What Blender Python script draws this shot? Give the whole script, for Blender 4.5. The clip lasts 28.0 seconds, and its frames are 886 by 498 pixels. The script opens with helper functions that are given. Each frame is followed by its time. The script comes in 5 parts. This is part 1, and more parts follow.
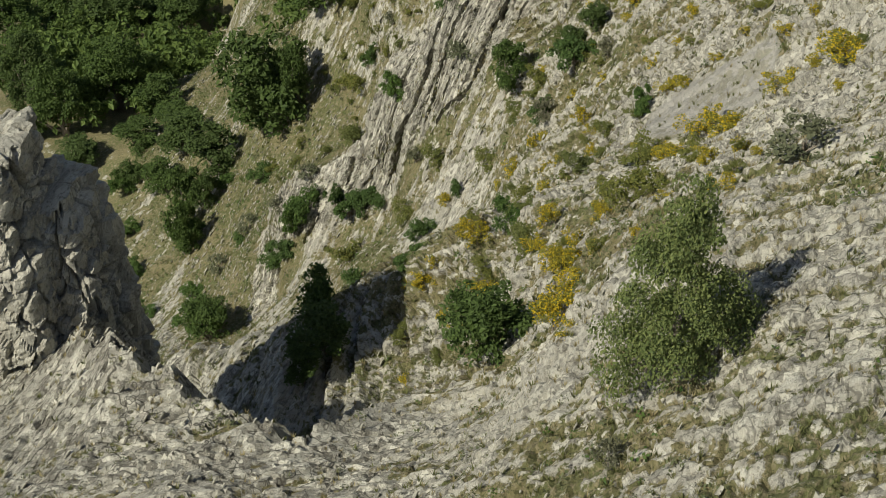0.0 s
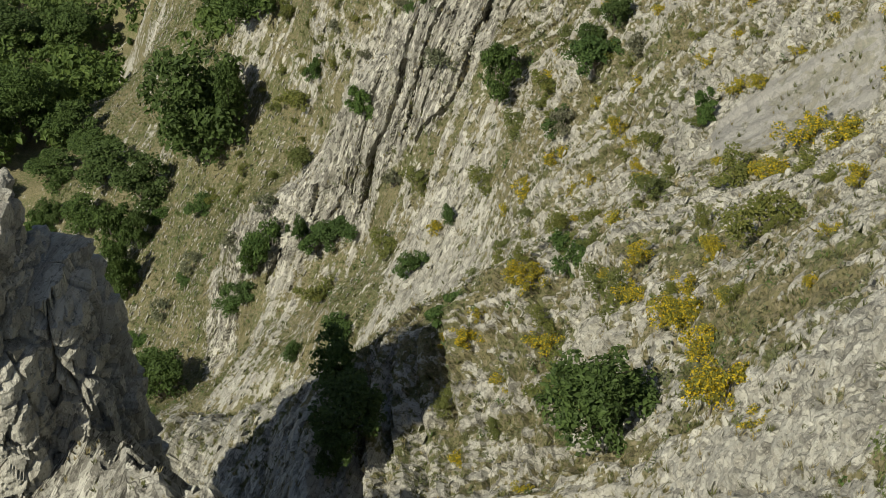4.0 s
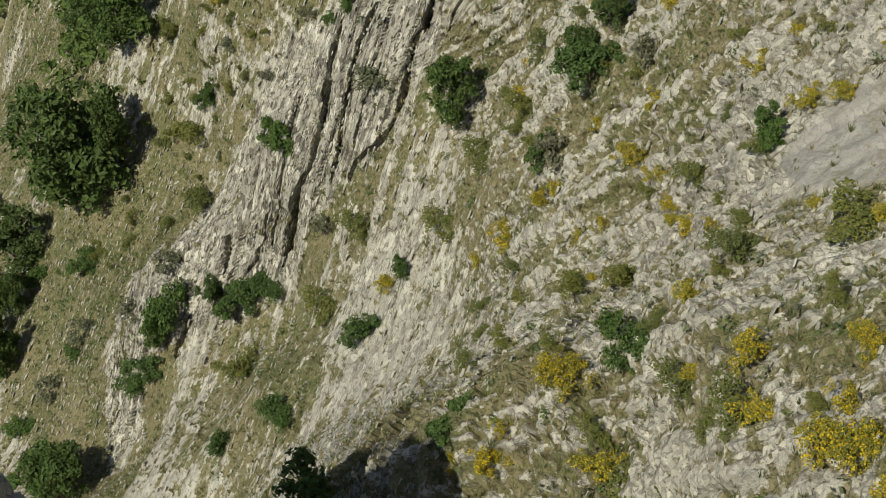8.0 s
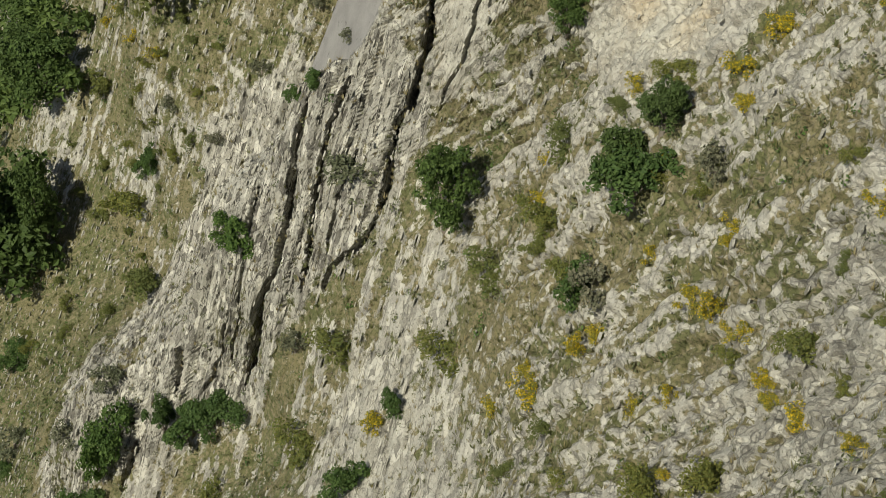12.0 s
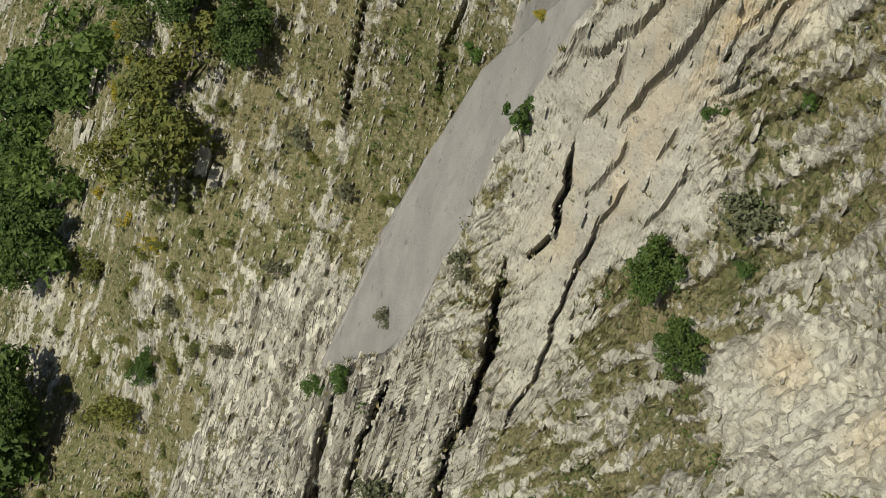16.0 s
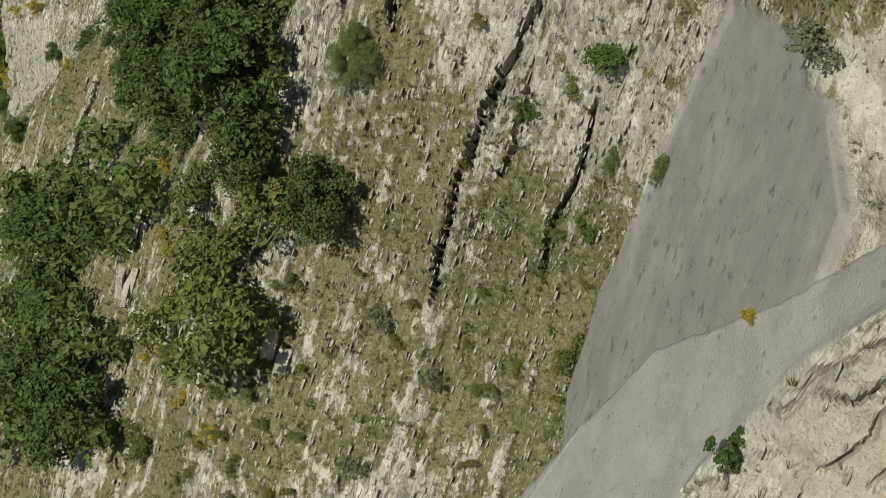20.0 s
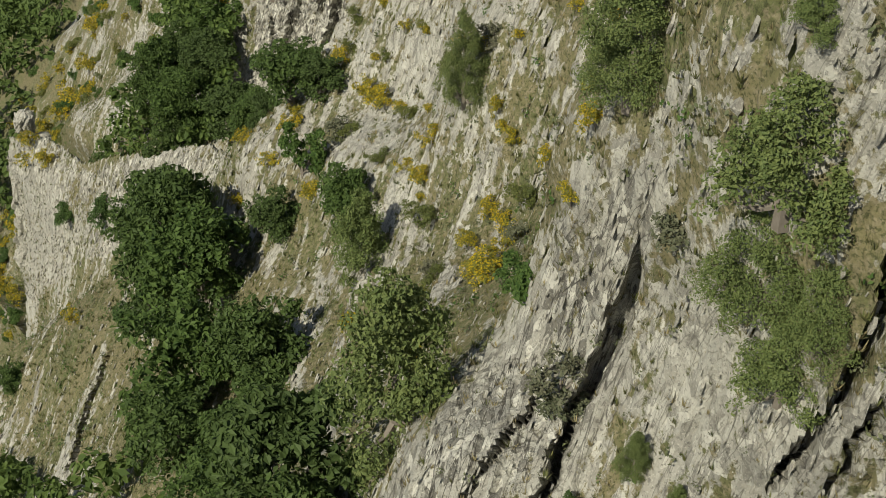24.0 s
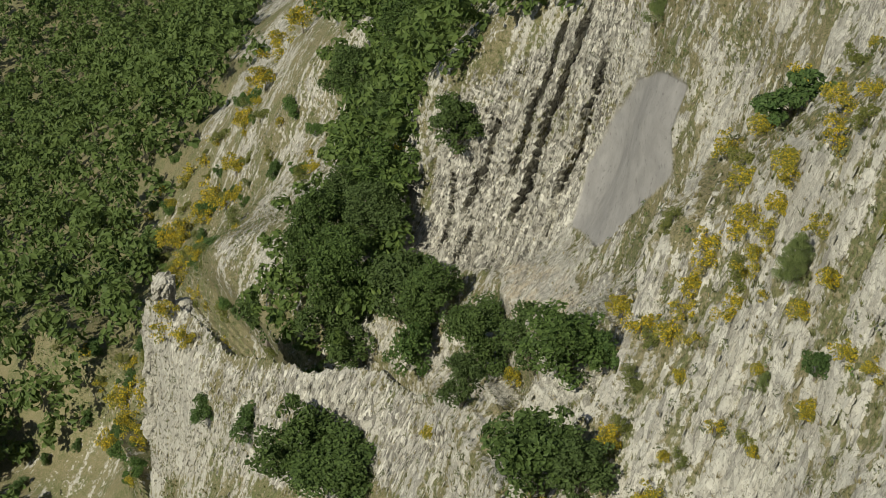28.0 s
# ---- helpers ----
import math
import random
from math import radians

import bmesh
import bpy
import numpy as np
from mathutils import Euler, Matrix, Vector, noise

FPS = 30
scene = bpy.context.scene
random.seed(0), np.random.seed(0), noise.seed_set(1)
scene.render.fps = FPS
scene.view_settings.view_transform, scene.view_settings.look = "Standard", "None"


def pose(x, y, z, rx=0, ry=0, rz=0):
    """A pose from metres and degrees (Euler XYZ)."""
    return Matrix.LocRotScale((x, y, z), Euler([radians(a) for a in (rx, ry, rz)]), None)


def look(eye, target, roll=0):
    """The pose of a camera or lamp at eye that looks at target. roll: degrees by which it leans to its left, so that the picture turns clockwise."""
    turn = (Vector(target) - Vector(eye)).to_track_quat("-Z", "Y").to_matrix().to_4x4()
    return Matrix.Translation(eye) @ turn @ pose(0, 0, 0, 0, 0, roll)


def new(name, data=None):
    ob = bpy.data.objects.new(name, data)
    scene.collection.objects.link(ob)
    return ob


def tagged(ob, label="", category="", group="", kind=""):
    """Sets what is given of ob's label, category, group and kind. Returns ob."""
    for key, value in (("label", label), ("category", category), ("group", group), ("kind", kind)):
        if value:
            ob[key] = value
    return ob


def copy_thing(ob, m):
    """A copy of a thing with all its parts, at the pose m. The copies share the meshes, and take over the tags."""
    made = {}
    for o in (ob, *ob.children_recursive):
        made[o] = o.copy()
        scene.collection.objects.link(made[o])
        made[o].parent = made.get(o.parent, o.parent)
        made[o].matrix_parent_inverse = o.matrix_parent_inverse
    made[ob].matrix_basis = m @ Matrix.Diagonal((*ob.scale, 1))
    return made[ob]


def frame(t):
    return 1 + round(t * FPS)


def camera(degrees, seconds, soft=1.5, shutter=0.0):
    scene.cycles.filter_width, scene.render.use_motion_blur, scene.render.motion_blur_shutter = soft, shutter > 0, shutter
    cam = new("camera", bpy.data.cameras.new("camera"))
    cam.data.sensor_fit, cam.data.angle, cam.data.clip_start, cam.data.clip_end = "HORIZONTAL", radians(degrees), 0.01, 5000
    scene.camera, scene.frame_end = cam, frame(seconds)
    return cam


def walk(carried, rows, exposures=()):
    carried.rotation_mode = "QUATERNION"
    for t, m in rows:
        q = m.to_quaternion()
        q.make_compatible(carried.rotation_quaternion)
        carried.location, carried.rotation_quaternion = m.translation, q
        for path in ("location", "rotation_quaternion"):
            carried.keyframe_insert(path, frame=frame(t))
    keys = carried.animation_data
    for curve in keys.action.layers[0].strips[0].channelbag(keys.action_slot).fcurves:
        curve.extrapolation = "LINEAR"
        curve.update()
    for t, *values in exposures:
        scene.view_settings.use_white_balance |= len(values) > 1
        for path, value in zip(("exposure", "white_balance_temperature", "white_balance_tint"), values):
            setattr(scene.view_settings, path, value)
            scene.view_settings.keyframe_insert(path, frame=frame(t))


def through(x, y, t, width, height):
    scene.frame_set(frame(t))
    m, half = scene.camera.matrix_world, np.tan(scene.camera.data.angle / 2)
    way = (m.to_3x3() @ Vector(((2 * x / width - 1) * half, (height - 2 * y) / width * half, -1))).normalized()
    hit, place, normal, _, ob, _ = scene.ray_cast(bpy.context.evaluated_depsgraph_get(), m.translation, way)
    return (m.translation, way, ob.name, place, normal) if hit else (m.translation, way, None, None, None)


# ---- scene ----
cam = camera(29.77, 28.0, soft=0.8)
walk(cam, [
    (0.0, pose(18.15, -64.54, 191.26, 44.10, -0.02, 10.37)),
    (0.5, pose(16.72, -64.04, 191.04, 44.07, -0.09, 10.36)),
    (1.0, pose(15.15, -63.04, 190.35, 44.06, -0.06, 10.34)),
    (1.5, pose(13.60, -61.75, 189.05, 44.06, -0.03, 10.36)),
    (2.0, pose(12.22, -60.31, 187.55, 44.09, -0.02, 9.90)),
    (2.5, pose(11.02, -58.59, 185.98, 44.10, 0.01, 8.51)),
    (4.5, pose(7.30, -50.37, 179.57, 44.17, -0.21, 3.70)),
    (5.0, pose(6.58, -47.83, 177.67, 44.18, -0.23, 2.23)),
    (5.5, pose(5.86, -45.30, 175.74, 44.19, -0.26, 0.47)),
    (6.0, pose(5.04, -42.96, 174.18, 44.15, -0.24, -0.25)),
    (6.5, pose(4.21, -40.77, 172.91, 44.14, -0.27, -0.36)),
    (7.0, pose(3.33, -38.82, 171.49, 44.15, -0.30, -0.70)),
    (7.5, pose(2.61, -37.01, 169.94, 44.14, -0.28, -0.97)),
    (8.0, pose(1.95, -35.39, 168.40, 44.13, -0.30, -1.32)),
    (8.5, pose(1.34, -33.93, 166.93, 44.10, -0.30, -2.13)),
    (9.0, pose(0.90, -32.40, 165.38, 44.03, -0.23, -2.98)),
    (9.5, pose(0.52, -30.91, 163.90, 43.97, -0.20, -3.61)),
    (10.0, pose(0.32, -29.36, 162.64, 43.94, -0.19, -3.89)),
    (10.5, pose(0.15, -27.50, 162.00, 43.89, -0.21, -4.07)),
    (11.0, pose(0.00, -25.00, 161.65, 43.81, -0.22, -4.10)),
    (11.5, pose(0.01, -21.60, 161.13, 43.67, -0.20, -4.06)),
    (12.0, pose(0.23, -17.52, 160.34, 43.59, -0.09, -3.99)),
    (12.5, pose(0.40, -13.46, 159.65, 43.60, -0.11, -3.83)),
    (13.0, pose(0.57, -9.61, 158.98, 43.65, -0.08, -3.73)),
    (13.5, pose(0.78, -6.32, 158.37, 43.70, -0.02, -3.61)),
    (15.5, pose(0.41, 3.22, 156.78, 43.88, -0.09, -3.08)),
    (16.0, pose(0.09, 5.25, 156.45, 43.87, 0.02, -3.07)),
    (16.5, pose(-0.29, 7.13, 156.09, 43.91, 0.08, -3.02)),
    (17.0, pose(-0.75, 8.95, 155.79, 43.92, 0.15, -3.01)),
    (17.5, pose(-1.23, 10.75, 155.50, 43.96, 0.20, -2.97)),
    (18.0, pose(-1.67, 12.71, 155.23, 43.98, 0.31, -2.95)),
    (18.5, pose(-2.13, 14.75, 154.94, 44.00, 0.37, -2.92)),
    (19.0, pose(-2.63, 16.81, 154.75, 44.03, 0.40, -2.88)),
    (19.5, pose(-3.17, 19.04, 154.55, 44.05, 0.39, -2.85)),
    (20.0, pose(-3.65, 21.57, 154.12, 44.06, 0.43, -2.81)),
    (20.5, pose(-4.05, 24.62, 153.51, 44.02, 0.53, -2.78)),
    (22.5, pose(-5.75, 40.34, 151.24, 44.36, 0.01, -2.32)),
    (23.0, pose(-6.16, 45.23, 150.53, 44.44, -0.01, -2.26)),
    (23.5, pose(-6.54, 50.36, 149.73, 44.49, 0.01, -1.97)),
    (24.0, pose(-6.94, 55.64, 148.83, 44.56, 0.05, -1.35)),
    (24.5, pose(-7.42, 60.96, 147.98, 44.61, 0.12, -0.49)),
    (25.0, pose(-7.99, 66.38, 146.99, 44.72, 0.06, 0.52)),
    (25.5, pose(-8.68, 71.83, 146.03, 44.80, 0.02, 1.30)),
    (26.0, pose(-9.46, 77.16, 145.06, 44.91, 0.05, 1.96)),
    (26.5, pose(-10.56, 81.63, 144.31, 45.00, 0.15, 2.52)),
    (27.0, pose(-11.96, 85.32, 143.43, 45.08, 0.24, 3.20)),
    (27.5, pose(-13.43, 88.26, 142.45, 45.15, 0.33, 3.99)),
    (28.0, pose(-14.98, 90.43, 141.25, 45.23, 0.34, 4.34)),
])


# ---- light ----
SUN_ELEV, SUN_AZ = radians(49), radians(222)   # azimuth from +y, clockwise
world = bpy.data.worlds.new("sky")
scene.world = world
world.use_nodes = True
_nt = world.node_tree
_sky = _nt.nodes.new("ShaderNodeTexSky")
_sky.sky_type, _sky.sun_disc = "NISHITA", False
_sky.sun_elevation, _sky.sun_rotation = SUN_ELEV, SUN_AZ
_nt.links.new(_sky.outputs[0], _nt.nodes["Background"].inputs[0])
_nt.nodes["Background"].inputs[1].default_value = 0.068
sun = new("sun", bpy.data.lights.new("sun", "SUN"))
sun.data.energy, sun.data.angle, sun.data.color = 5.0, radians(0.5), (1.0, 0.945, 0.79)
_d = Vector((math.sin(SUN_AZ) * math.cos(SUN_ELEV), math.cos(SUN_AZ) * math.cos(SUN_ELEV), math.sin(SUN_ELEV)))
sun.matrix_world = look(_d * 300, (0, 0, 0))

# ---- materials ----
BED = Vector((-0.95, 0.24, 0.20)).normalized()      # normal of the tilted limestone beds
STRIKE = Vector((0.245, 0.97, 0.0)).normalized()
DIP = BED.cross(STRIKE)


class Paint:
    """A node material built line by line."""

    def __init__(self, name, rough=0.9):
        self.m = bpy.data.materials.new(name)
        self.m.use_nodes = True
        self.t = self.m.node_tree
        self.b = self.t.nodes["Principled BSDF"]
        self.b.inputs["Roughness"].default_value = rough
        self.b.inputs["Specular IOR Level"].default_value = 0.25
        self.evenly = None

    def node(self, kind, **values):
        n = self.t.nodes.new(kind)
        for k, v in values.items():
            n.inputs[k.replace("_", " ")].default_value = v
        return n

    def link(self, a, b):
        self.t.links.new(a, b)

    def math(self, op, a, b=None, clamp=False):
        n = self.t.nodes.new("ShaderNodeMath")
        n.operation, n.use_clamp = op, clamp
        for i, v in enumerate((a, b)):
            if v is None:
                continue
            if isinstance(v, (int, float)):
                n.inputs[i].default_value = v
            else:
                self.link(v, n.inputs[i])
        return n.outputs[0]

    def noise(self, scale, vector=None, detail=4.0, rough=0.6):
        n = self.node("ShaderNodeTexNoise", Scale=scale, Detail=detail, Roughness=rough)
        if vector is not None:
            self.link(vector, n.inputs["Vector"])
        return n.outputs["Fac"]

    def piece(self, scale, vector):
        """A random tone for each broken piece."""
        n = self.node("ShaderNodeTexVoronoi", Scale=scale)
        self.link(vector, n.inputs["Vector"])
        split = self.t.nodes.new("ShaderNodeSeparateColor")
        self.link(n.outputs["Color"], split.inputs[0])
        return split.outputs[0]

    def gap(self, scale, vector):
        """How far it is to the joint between two pieces."""
        n = self.node("ShaderNodeTexVoronoi", Scale=scale)
        n.feature = "DISTANCE_TO_EDGE"
        self.link(vector, n.inputs["Vector"])
        return n.outputs["Distance"]

    def step(self, value, lo, hi):
        n = self.node("ShaderNodeMapRange")
        n.interpolation_type = "SMOOTHSTEP"
        n.inputs["From Min"].default_value, n.inputs["From Max"].default_value = lo, hi
        self.link(value, n.inputs["Value"])
        return n.outputs["Result"]

    def mix(self, fac, a, b):
        n = self.t.nodes.new("ShaderNodeMix")
        n.data_type = "RGBA"
        for i, v in ((0, fac), (6, a), (7, b)):
            if isinstance(v, (int, float)):
                n.inputs[i].default_value = v
            elif isinstance(v, tuple):
                n.inputs[i].default_value = (*v, 1)
            else:
                self.link(v, n.inputs[i])
        return n.outputs[2]

    def attr(self, name):
        n = self.t.nodes.new("ShaderNodeAttribute")
        n.attribute_name = name
        return n.outputs["Fac"]

    def place(self):
        return self.t.nodes.new("ShaderNodeNewGeometry").outputs["Position"]

    def bedded(self, across, along):
        """Coordinates squeezed across the beds, so that grain runs along them."""
        p = self.place()
        c = self.t.nodes.new("ShaderNodeCombineXYZ")
        for i, (axis, k) in enumerate(((BED, across), (STRIKE, along), (DIP, along))):
            n = self.t.nodes.new("ShaderNodeVectorMath")
            n.operation = "DOT_PRODUCT"
            self.link(p, n.inputs[0])
            n.inputs[1].default_value = axis * k
            self.link(n.outputs["Value"], c.inputs[i])
        if self.evenly is None:
            return c.outputs[0]
        even = self.t.nodes.new("ShaderNodeVectorMath")
        even.operation = "SCALE"
        self.link(p, even.inputs[0])
        even.inputs["Scale"].default_value = (across * along * along) ** (1 / 3) * 1.15
        pick = self.t.nodes.new("ShaderNodeMix")
        pick.data_type = "VECTOR"
        self.link(self.evenly, pick.inputs[0])
        self.link(c.outputs[0], pick.inputs[4])
        self.link(even.outputs[0], pick.inputs[5])
        return pick.outputs[1]

    def bump(self, height, strength, distance):
        n = self.node("ShaderNodeBump", Strength=strength, Distance=distance)
        self.link(height, n.inputs["Height"])
        self.link(n.outputs[0], self.b.inputs["Normal"])

    def colour(self, c):
        self.link(c, self.b.inputs["Base Color"])
        return self.m


def limestone(p, ochre=None, beds=None):
    """Weathered grey limestone: broken pieces of their own tone, lichen, stains and dark joints along the beds, with
    highlights and shaded gaps of small stones put into the colour.
    """
    strength = 0.3 if beds is None else p.math("MULTIPLY", beds, 0.85, True)
    wide = p.bedded(1.15, 0.42)
    fine = p.bedded(3.2, 1.15)
    c = p.mix(p.step(p.noise(0.3, p.place(), 3), 0.38, 0.62), (0.398, 0.388, 0.328), (0.325, 0.317, 0.274))
    c = p.mix(p.math("MULTIPLY", p.piece(1.0, wide), 0.55), c, (0.475, 0.463, 0.392))
    c = p.mix(p.math("MULTIPLY", p.step(p.piece(1.0, fine), 0.45, 1.0), 0.6), c, (0.305, 0.29, 0.238))
    c = p.mix(p.math("MULTIPLY", p.step(p.noise(1.3, p.place(), 5, 0.65), 0.5, 0.66), 0.5), c, (0.25, 0.238, 0.20))
    if ochre is not None:
        warm = p.mix(p.step(p.noise(0.55, p.bedded(1.0, 0.25), 5), 0.4, 0.62), (0.55, 0.42, 0.235), (0.345, 0.33, 0.285))
        c = p.mix(ochre, c, warm)
    # small stones' shaded gaps and sunlit highlights, painted as dark and bright bits
    bits = p.piece(1.0, p.bedded(3.9, 1.6))
    c = p.mix(p.math("MULTIPLY", p.step(bits, 0.80, 0.85), strength), c, (0.15, 0.143, 0.12))
    c = p.mix(p.math("MULTIPLY", p.math("SUBTRACT", 1.0, p.step(bits, 0.16, 0.22)), strength), c, (0.60, 0.585, 0.50))
    c = p.mix(p.math("MULTIPLY", p.step(p.noise(6.5, p.place(), 3), 0.56, 0.66), 0.65), c, (0.12, 0.115, 0.10))
    c = p.mix(p.math("MULTIPLY", p.step(p.noise(14.0, p.place(), 2), 0.55, 0.7), 0.5), c, (0.58, 0.56, 0.47))
    # thin dark lines that run along the beds
    joint = p.math("ABSOLUTE", p.math("SUBTRACT", p.noise(1.0, p.bedded(1.9, 0.16), 3, 0.6), 0.5))
    c = p.mix(p.math("MULTIPLY", p.math("SUBTRACT", 1.0, p.step(joint, 0.003, 0.016)), strength), c, (0.05, 0.046, 0.038))
    line = p.math("MULTIPLY", p.math("SUBTRACT", 1.0, p.step(p.gap(1.0, p.bedded(4.2, 0.9)), 0.01, 0.07)), p.step(p.noise(1.9, p.place(), 3), 0.48, 0.6))
    return p.mix(p.math("MULTIPLY", line, strength), c, (0.09, 0.083, 0.066))


def ground_paint():
    p = Paint("hillside", 0.95)
    p.evenly = p.math("GREATER_THAN", p.attr("open"), 0.5)
    bare = p.attr("bare")
    rock = limestone(p, p.attr("ochre"), p.attr("rough"))
    slab = p.mix(p.step(p.noise(0.35, p.bedded(0.5, 1.4), 5), 0.35, 0.7), (0.235, 0.228, 0.214), (0.30, 0.292, 0.272))
    slab = p.mix(p.math("MULTIPLY", p.step(p.noise(3.2, p.bedded(0.8, 0.5), 4), 0.62, 0.69), 0.65), slab, (0.115, 0.11, 0.10))
    slab = p.mix(p.math("MULTIPLY", p.step(p.noise(11.0, p.place(), 3), 0.5, 0.75), 0.35), slab, (0.42, 0.41, 0.385))
    # dark streaks and specks of the slab, also painted to dim its sunlit face
    streak = p.math("MULTIPLY", p.attr("streak_dim"), p.step(p.noise(1.0, p.bedded(1.6, 0.22), 5, 0.65), 0.30, 0.55))
    slab = p.mix(p.math("MULTIPLY", streak, 0.42), slab, (0.15, 0.147, 0.142))
    slab = p.mix(p.math("MULTIPLY", p.attr("streak_dim"), p.math("MULTIPLY", p.step(p.noise(2.4, p.bedded(0.9, 0.5), 4), 0.60, 0.66), 0.6)), slab, (0.085, 0.082, 0.078))
    rock = p.mix(bare, rock, slab)
    green = p.mix(p.step(p.noise(0.22, p.place(), 3), 0.4, 0.62), (0.175, 0.158, 0.08), (0.112, 0.122, 0.049))
    green = p.mix(p.step(p.noise(3.4, p.place(), 4), 0.45, 0.66), green, (0.235, 0.205, 0.125))
    green = p.mix(p.math("MULTIPLY", p.step(p.noise(8.0, p.place(), 3), 0.5, 0.64), 0.75), green, (0.05, 0.058, 0.022))
    patch = p.math("ADD", p.math("ADD", p.math("ADD", p.math("MULTIPLY", p.noise(0.9, p.bedded(1.3, 0.8), 6, 0.72), 0.52), p.math("MULTIPLY", p.noise(3.0, p.place(), 6, 0.75), 0.36)), p.math("MULTIPLY", p.piece(1.0, p.bedded(3.4, 1.7)), 0.12)), p.math("MULTIPLY", p.attr("grass"), 0.42))
    cover = p.math("MULTIPLY", p.step(patch, 0.575, 0.635), p.math("SUBTRACT", 1.0, bare, True))
    stony = p.math("MULTIPLY", p.math("ADD", p.noise(3.6, p.bedded(1.9, 0.8), 6, 0.72), p.math("ADD", p.math("MULTIPLY", p.piece(1.0, p.bedded(3.6, 1.3)), 0.42), p.math("MULTIPLY", p.piece(1.0, p.bedded(3.9, 1.6)), 0.5))), p.math("MULTIPLY", p.math("SUBTRACT", 1.12, bare), p.math("ADD", p.math("MULTIPLY", p.attr("rough"), 1.1), 0.1, True)))
    p.bump(p.math("ADD", stony, p.math("MULTIPLY", p.noise(10.0, p.place(), 3), 0.35)), 1.0, 0.16)
    return p.colour(p.mix(cover, rock, green))


def rock_paint():
    p = Paint("limestone", 0.95)
    p.bump(p.math("ADD", p.noise(3.8, p.bedded(1.7, 0.9), 6, 0.72), p.math("MULTIPLY", p.piece(1.0, p.bedded(3.0, 1.5)), 0.4)), 0.9, 0.13)
    return p.colour(limestone(p))


def leaf_paint(name, a, b, c, through=0.35):
    """Leaves that differ one from another, and let some light through."""
    p = Paint(name, 0.65)
    info = p.t.nodes.new("ShaderNodeNewGeometry").outputs["Random Per Island"]
    tree = p.t.nodes.new("ShaderNodeObjectInfo").outputs["Random"]
    col = p.mix(p.step(info, 0.1, 0.9), a, b)
    col = p.mix(p.math("MULTIPLY", tree, 0.6), col, c)
    p.link(col, p.b.inputs["Base Color"])
    glow = p.t.nodes.new("ShaderNodeBsdfTranslucent")
    p.link(col, glow.inputs[0])
    mix = p.t.nodes.new("ShaderNodeMixShader")
    mix.inputs[0].default_value = through
    p.link(p.b.outputs[0], mix.inputs[1])
    p.link(glow.outputs[0], mix.inputs[2])
    p.link(mix.outputs[0], p.t.nodes["Material Output"].inputs[0])
    return p.m


def bark_paint():
    p = Paint("bark", 0.9)
    return p.colour(p.mix(p.noise(6.0, None, 4), (0.13, 0.11, 0.085), (0.24, 0.215, 0.18)))


GROUND, ROCK, BARK = ground_paint(), rock_paint(), bark_paint()
OAK = leaf_paint("oak leaves", (0.045, 0.08, 0.018), (0.095, 0.15, 0.036), (0.07, 0.10, 0.035))
WOOD = leaf_paint("wood leaves", (0.058, 0.10, 0.022), (0.13, 0.19, 0.044), (0.09, 0.13, 0.038))
JUNIPER = leaf_paint("juniper needles", (0.10, 0.135, 0.046), (0.195, 0.23, 0.078), (0.125, 0.175, 0.052), 0.3)
SHRUB = leaf_paint("shrub leaves", (0.05, 0.10, 0.02), (0.11, 0.175, 0.04), (0.06, 0.10, 0.035))
OLIVE = leaf_paint("olive-green twigs", (0.11, 0.13, 0.03), (0.20, 0.20, 0.045), (0.09, 0.12, 0.045))
TWIG = leaf_paint("broom twigs", (0.16, 0.165, 0.03), (0.27, 0.245, 0.04), (0.15, 0.17, 0.04))
DRY = leaf_paint("grey twigs", (0.095, 0.10, 0.06), (0.16, 0.155, 0.10), (0.08, 0.10, 0.05), 0.15)
FLOWER = leaf_paint("broom flowers", (0.48, 0.35, 0.015), (0.68, 0.50, 0.02), (0.40, 0.34, 0.03))
GRASS = leaf_paint("grass blades", (0.10, 0.125, 0.04), (0.19, 0.185, 0.075), (0.13, 0.14, 0.05), 0.3)
STRAW = leaf_paint("dry grass", (0.24, 0.205, 0.10), (0.36, 0.31, 0.17), (0.25, 0.22, 0.11), 0.3)
HEATH = leaf_paint("low grey-green shrubs", (0.085, 0.105, 0.045), (0.15, 0.16, 0.08), (0.10, 0.11, 0.06), 0.2)

# ---- the hillside ----
# Coordinates: w runs along the mountainside, u climbs it, and d is the depth of the ground
# under a plane that rises by 30 degrees to the side.
STATION_U = np.array([-150, -105, -75, -58, -46, -37, -30, -24, -18, -13, -8, -3, 2, 7, 12, 18, 26, 36, 50])
STATION_W = np.array([-40, -31, -22, -13, -4, 5, 14, 23, 32, 41, 50, 59, 68, 77, 86, 95, 104, 113, 122, 131, 140, 149, 158, 171, 186, 201, 216, 231, 246, 261, 276, 291, 330, 400, 540])
SECTION = []


def section(*depths):
    SECTION.append(depths)


section(-122, -132, -138, -139, -138, -136, -134, -132, -130, -128, -127, -126, -125, -124, -124, -123, -122, -121, -122)
section(-119, -125, -129, -130, -130, -129, -128, -127, -125, -124, -123, -121, -120, -119, -118, -117, -118, -120, -119)
section(-115, -118, -120, -121, -122, -122, -122, -121, -121, -120, -119, -118, -116, -114, -111, -111, -116, -118, -117)
section(-112, -110, -111, -112, -113, -114, -115, -115, -115, -115, -115, -117, -117, -113, -107, -108, -113, -114, -115)
section(-108, -104, -103, -103, -104, -105, -107, -109, -111, -109, -109, -114, -110, -105, -105, -106, -108, -110, -114)
section(-105, -97, -95, -95, -96, -96, -96, -95, -97, -103, -104, -105, -104, -103, -103, -103, -103, -107, -114)
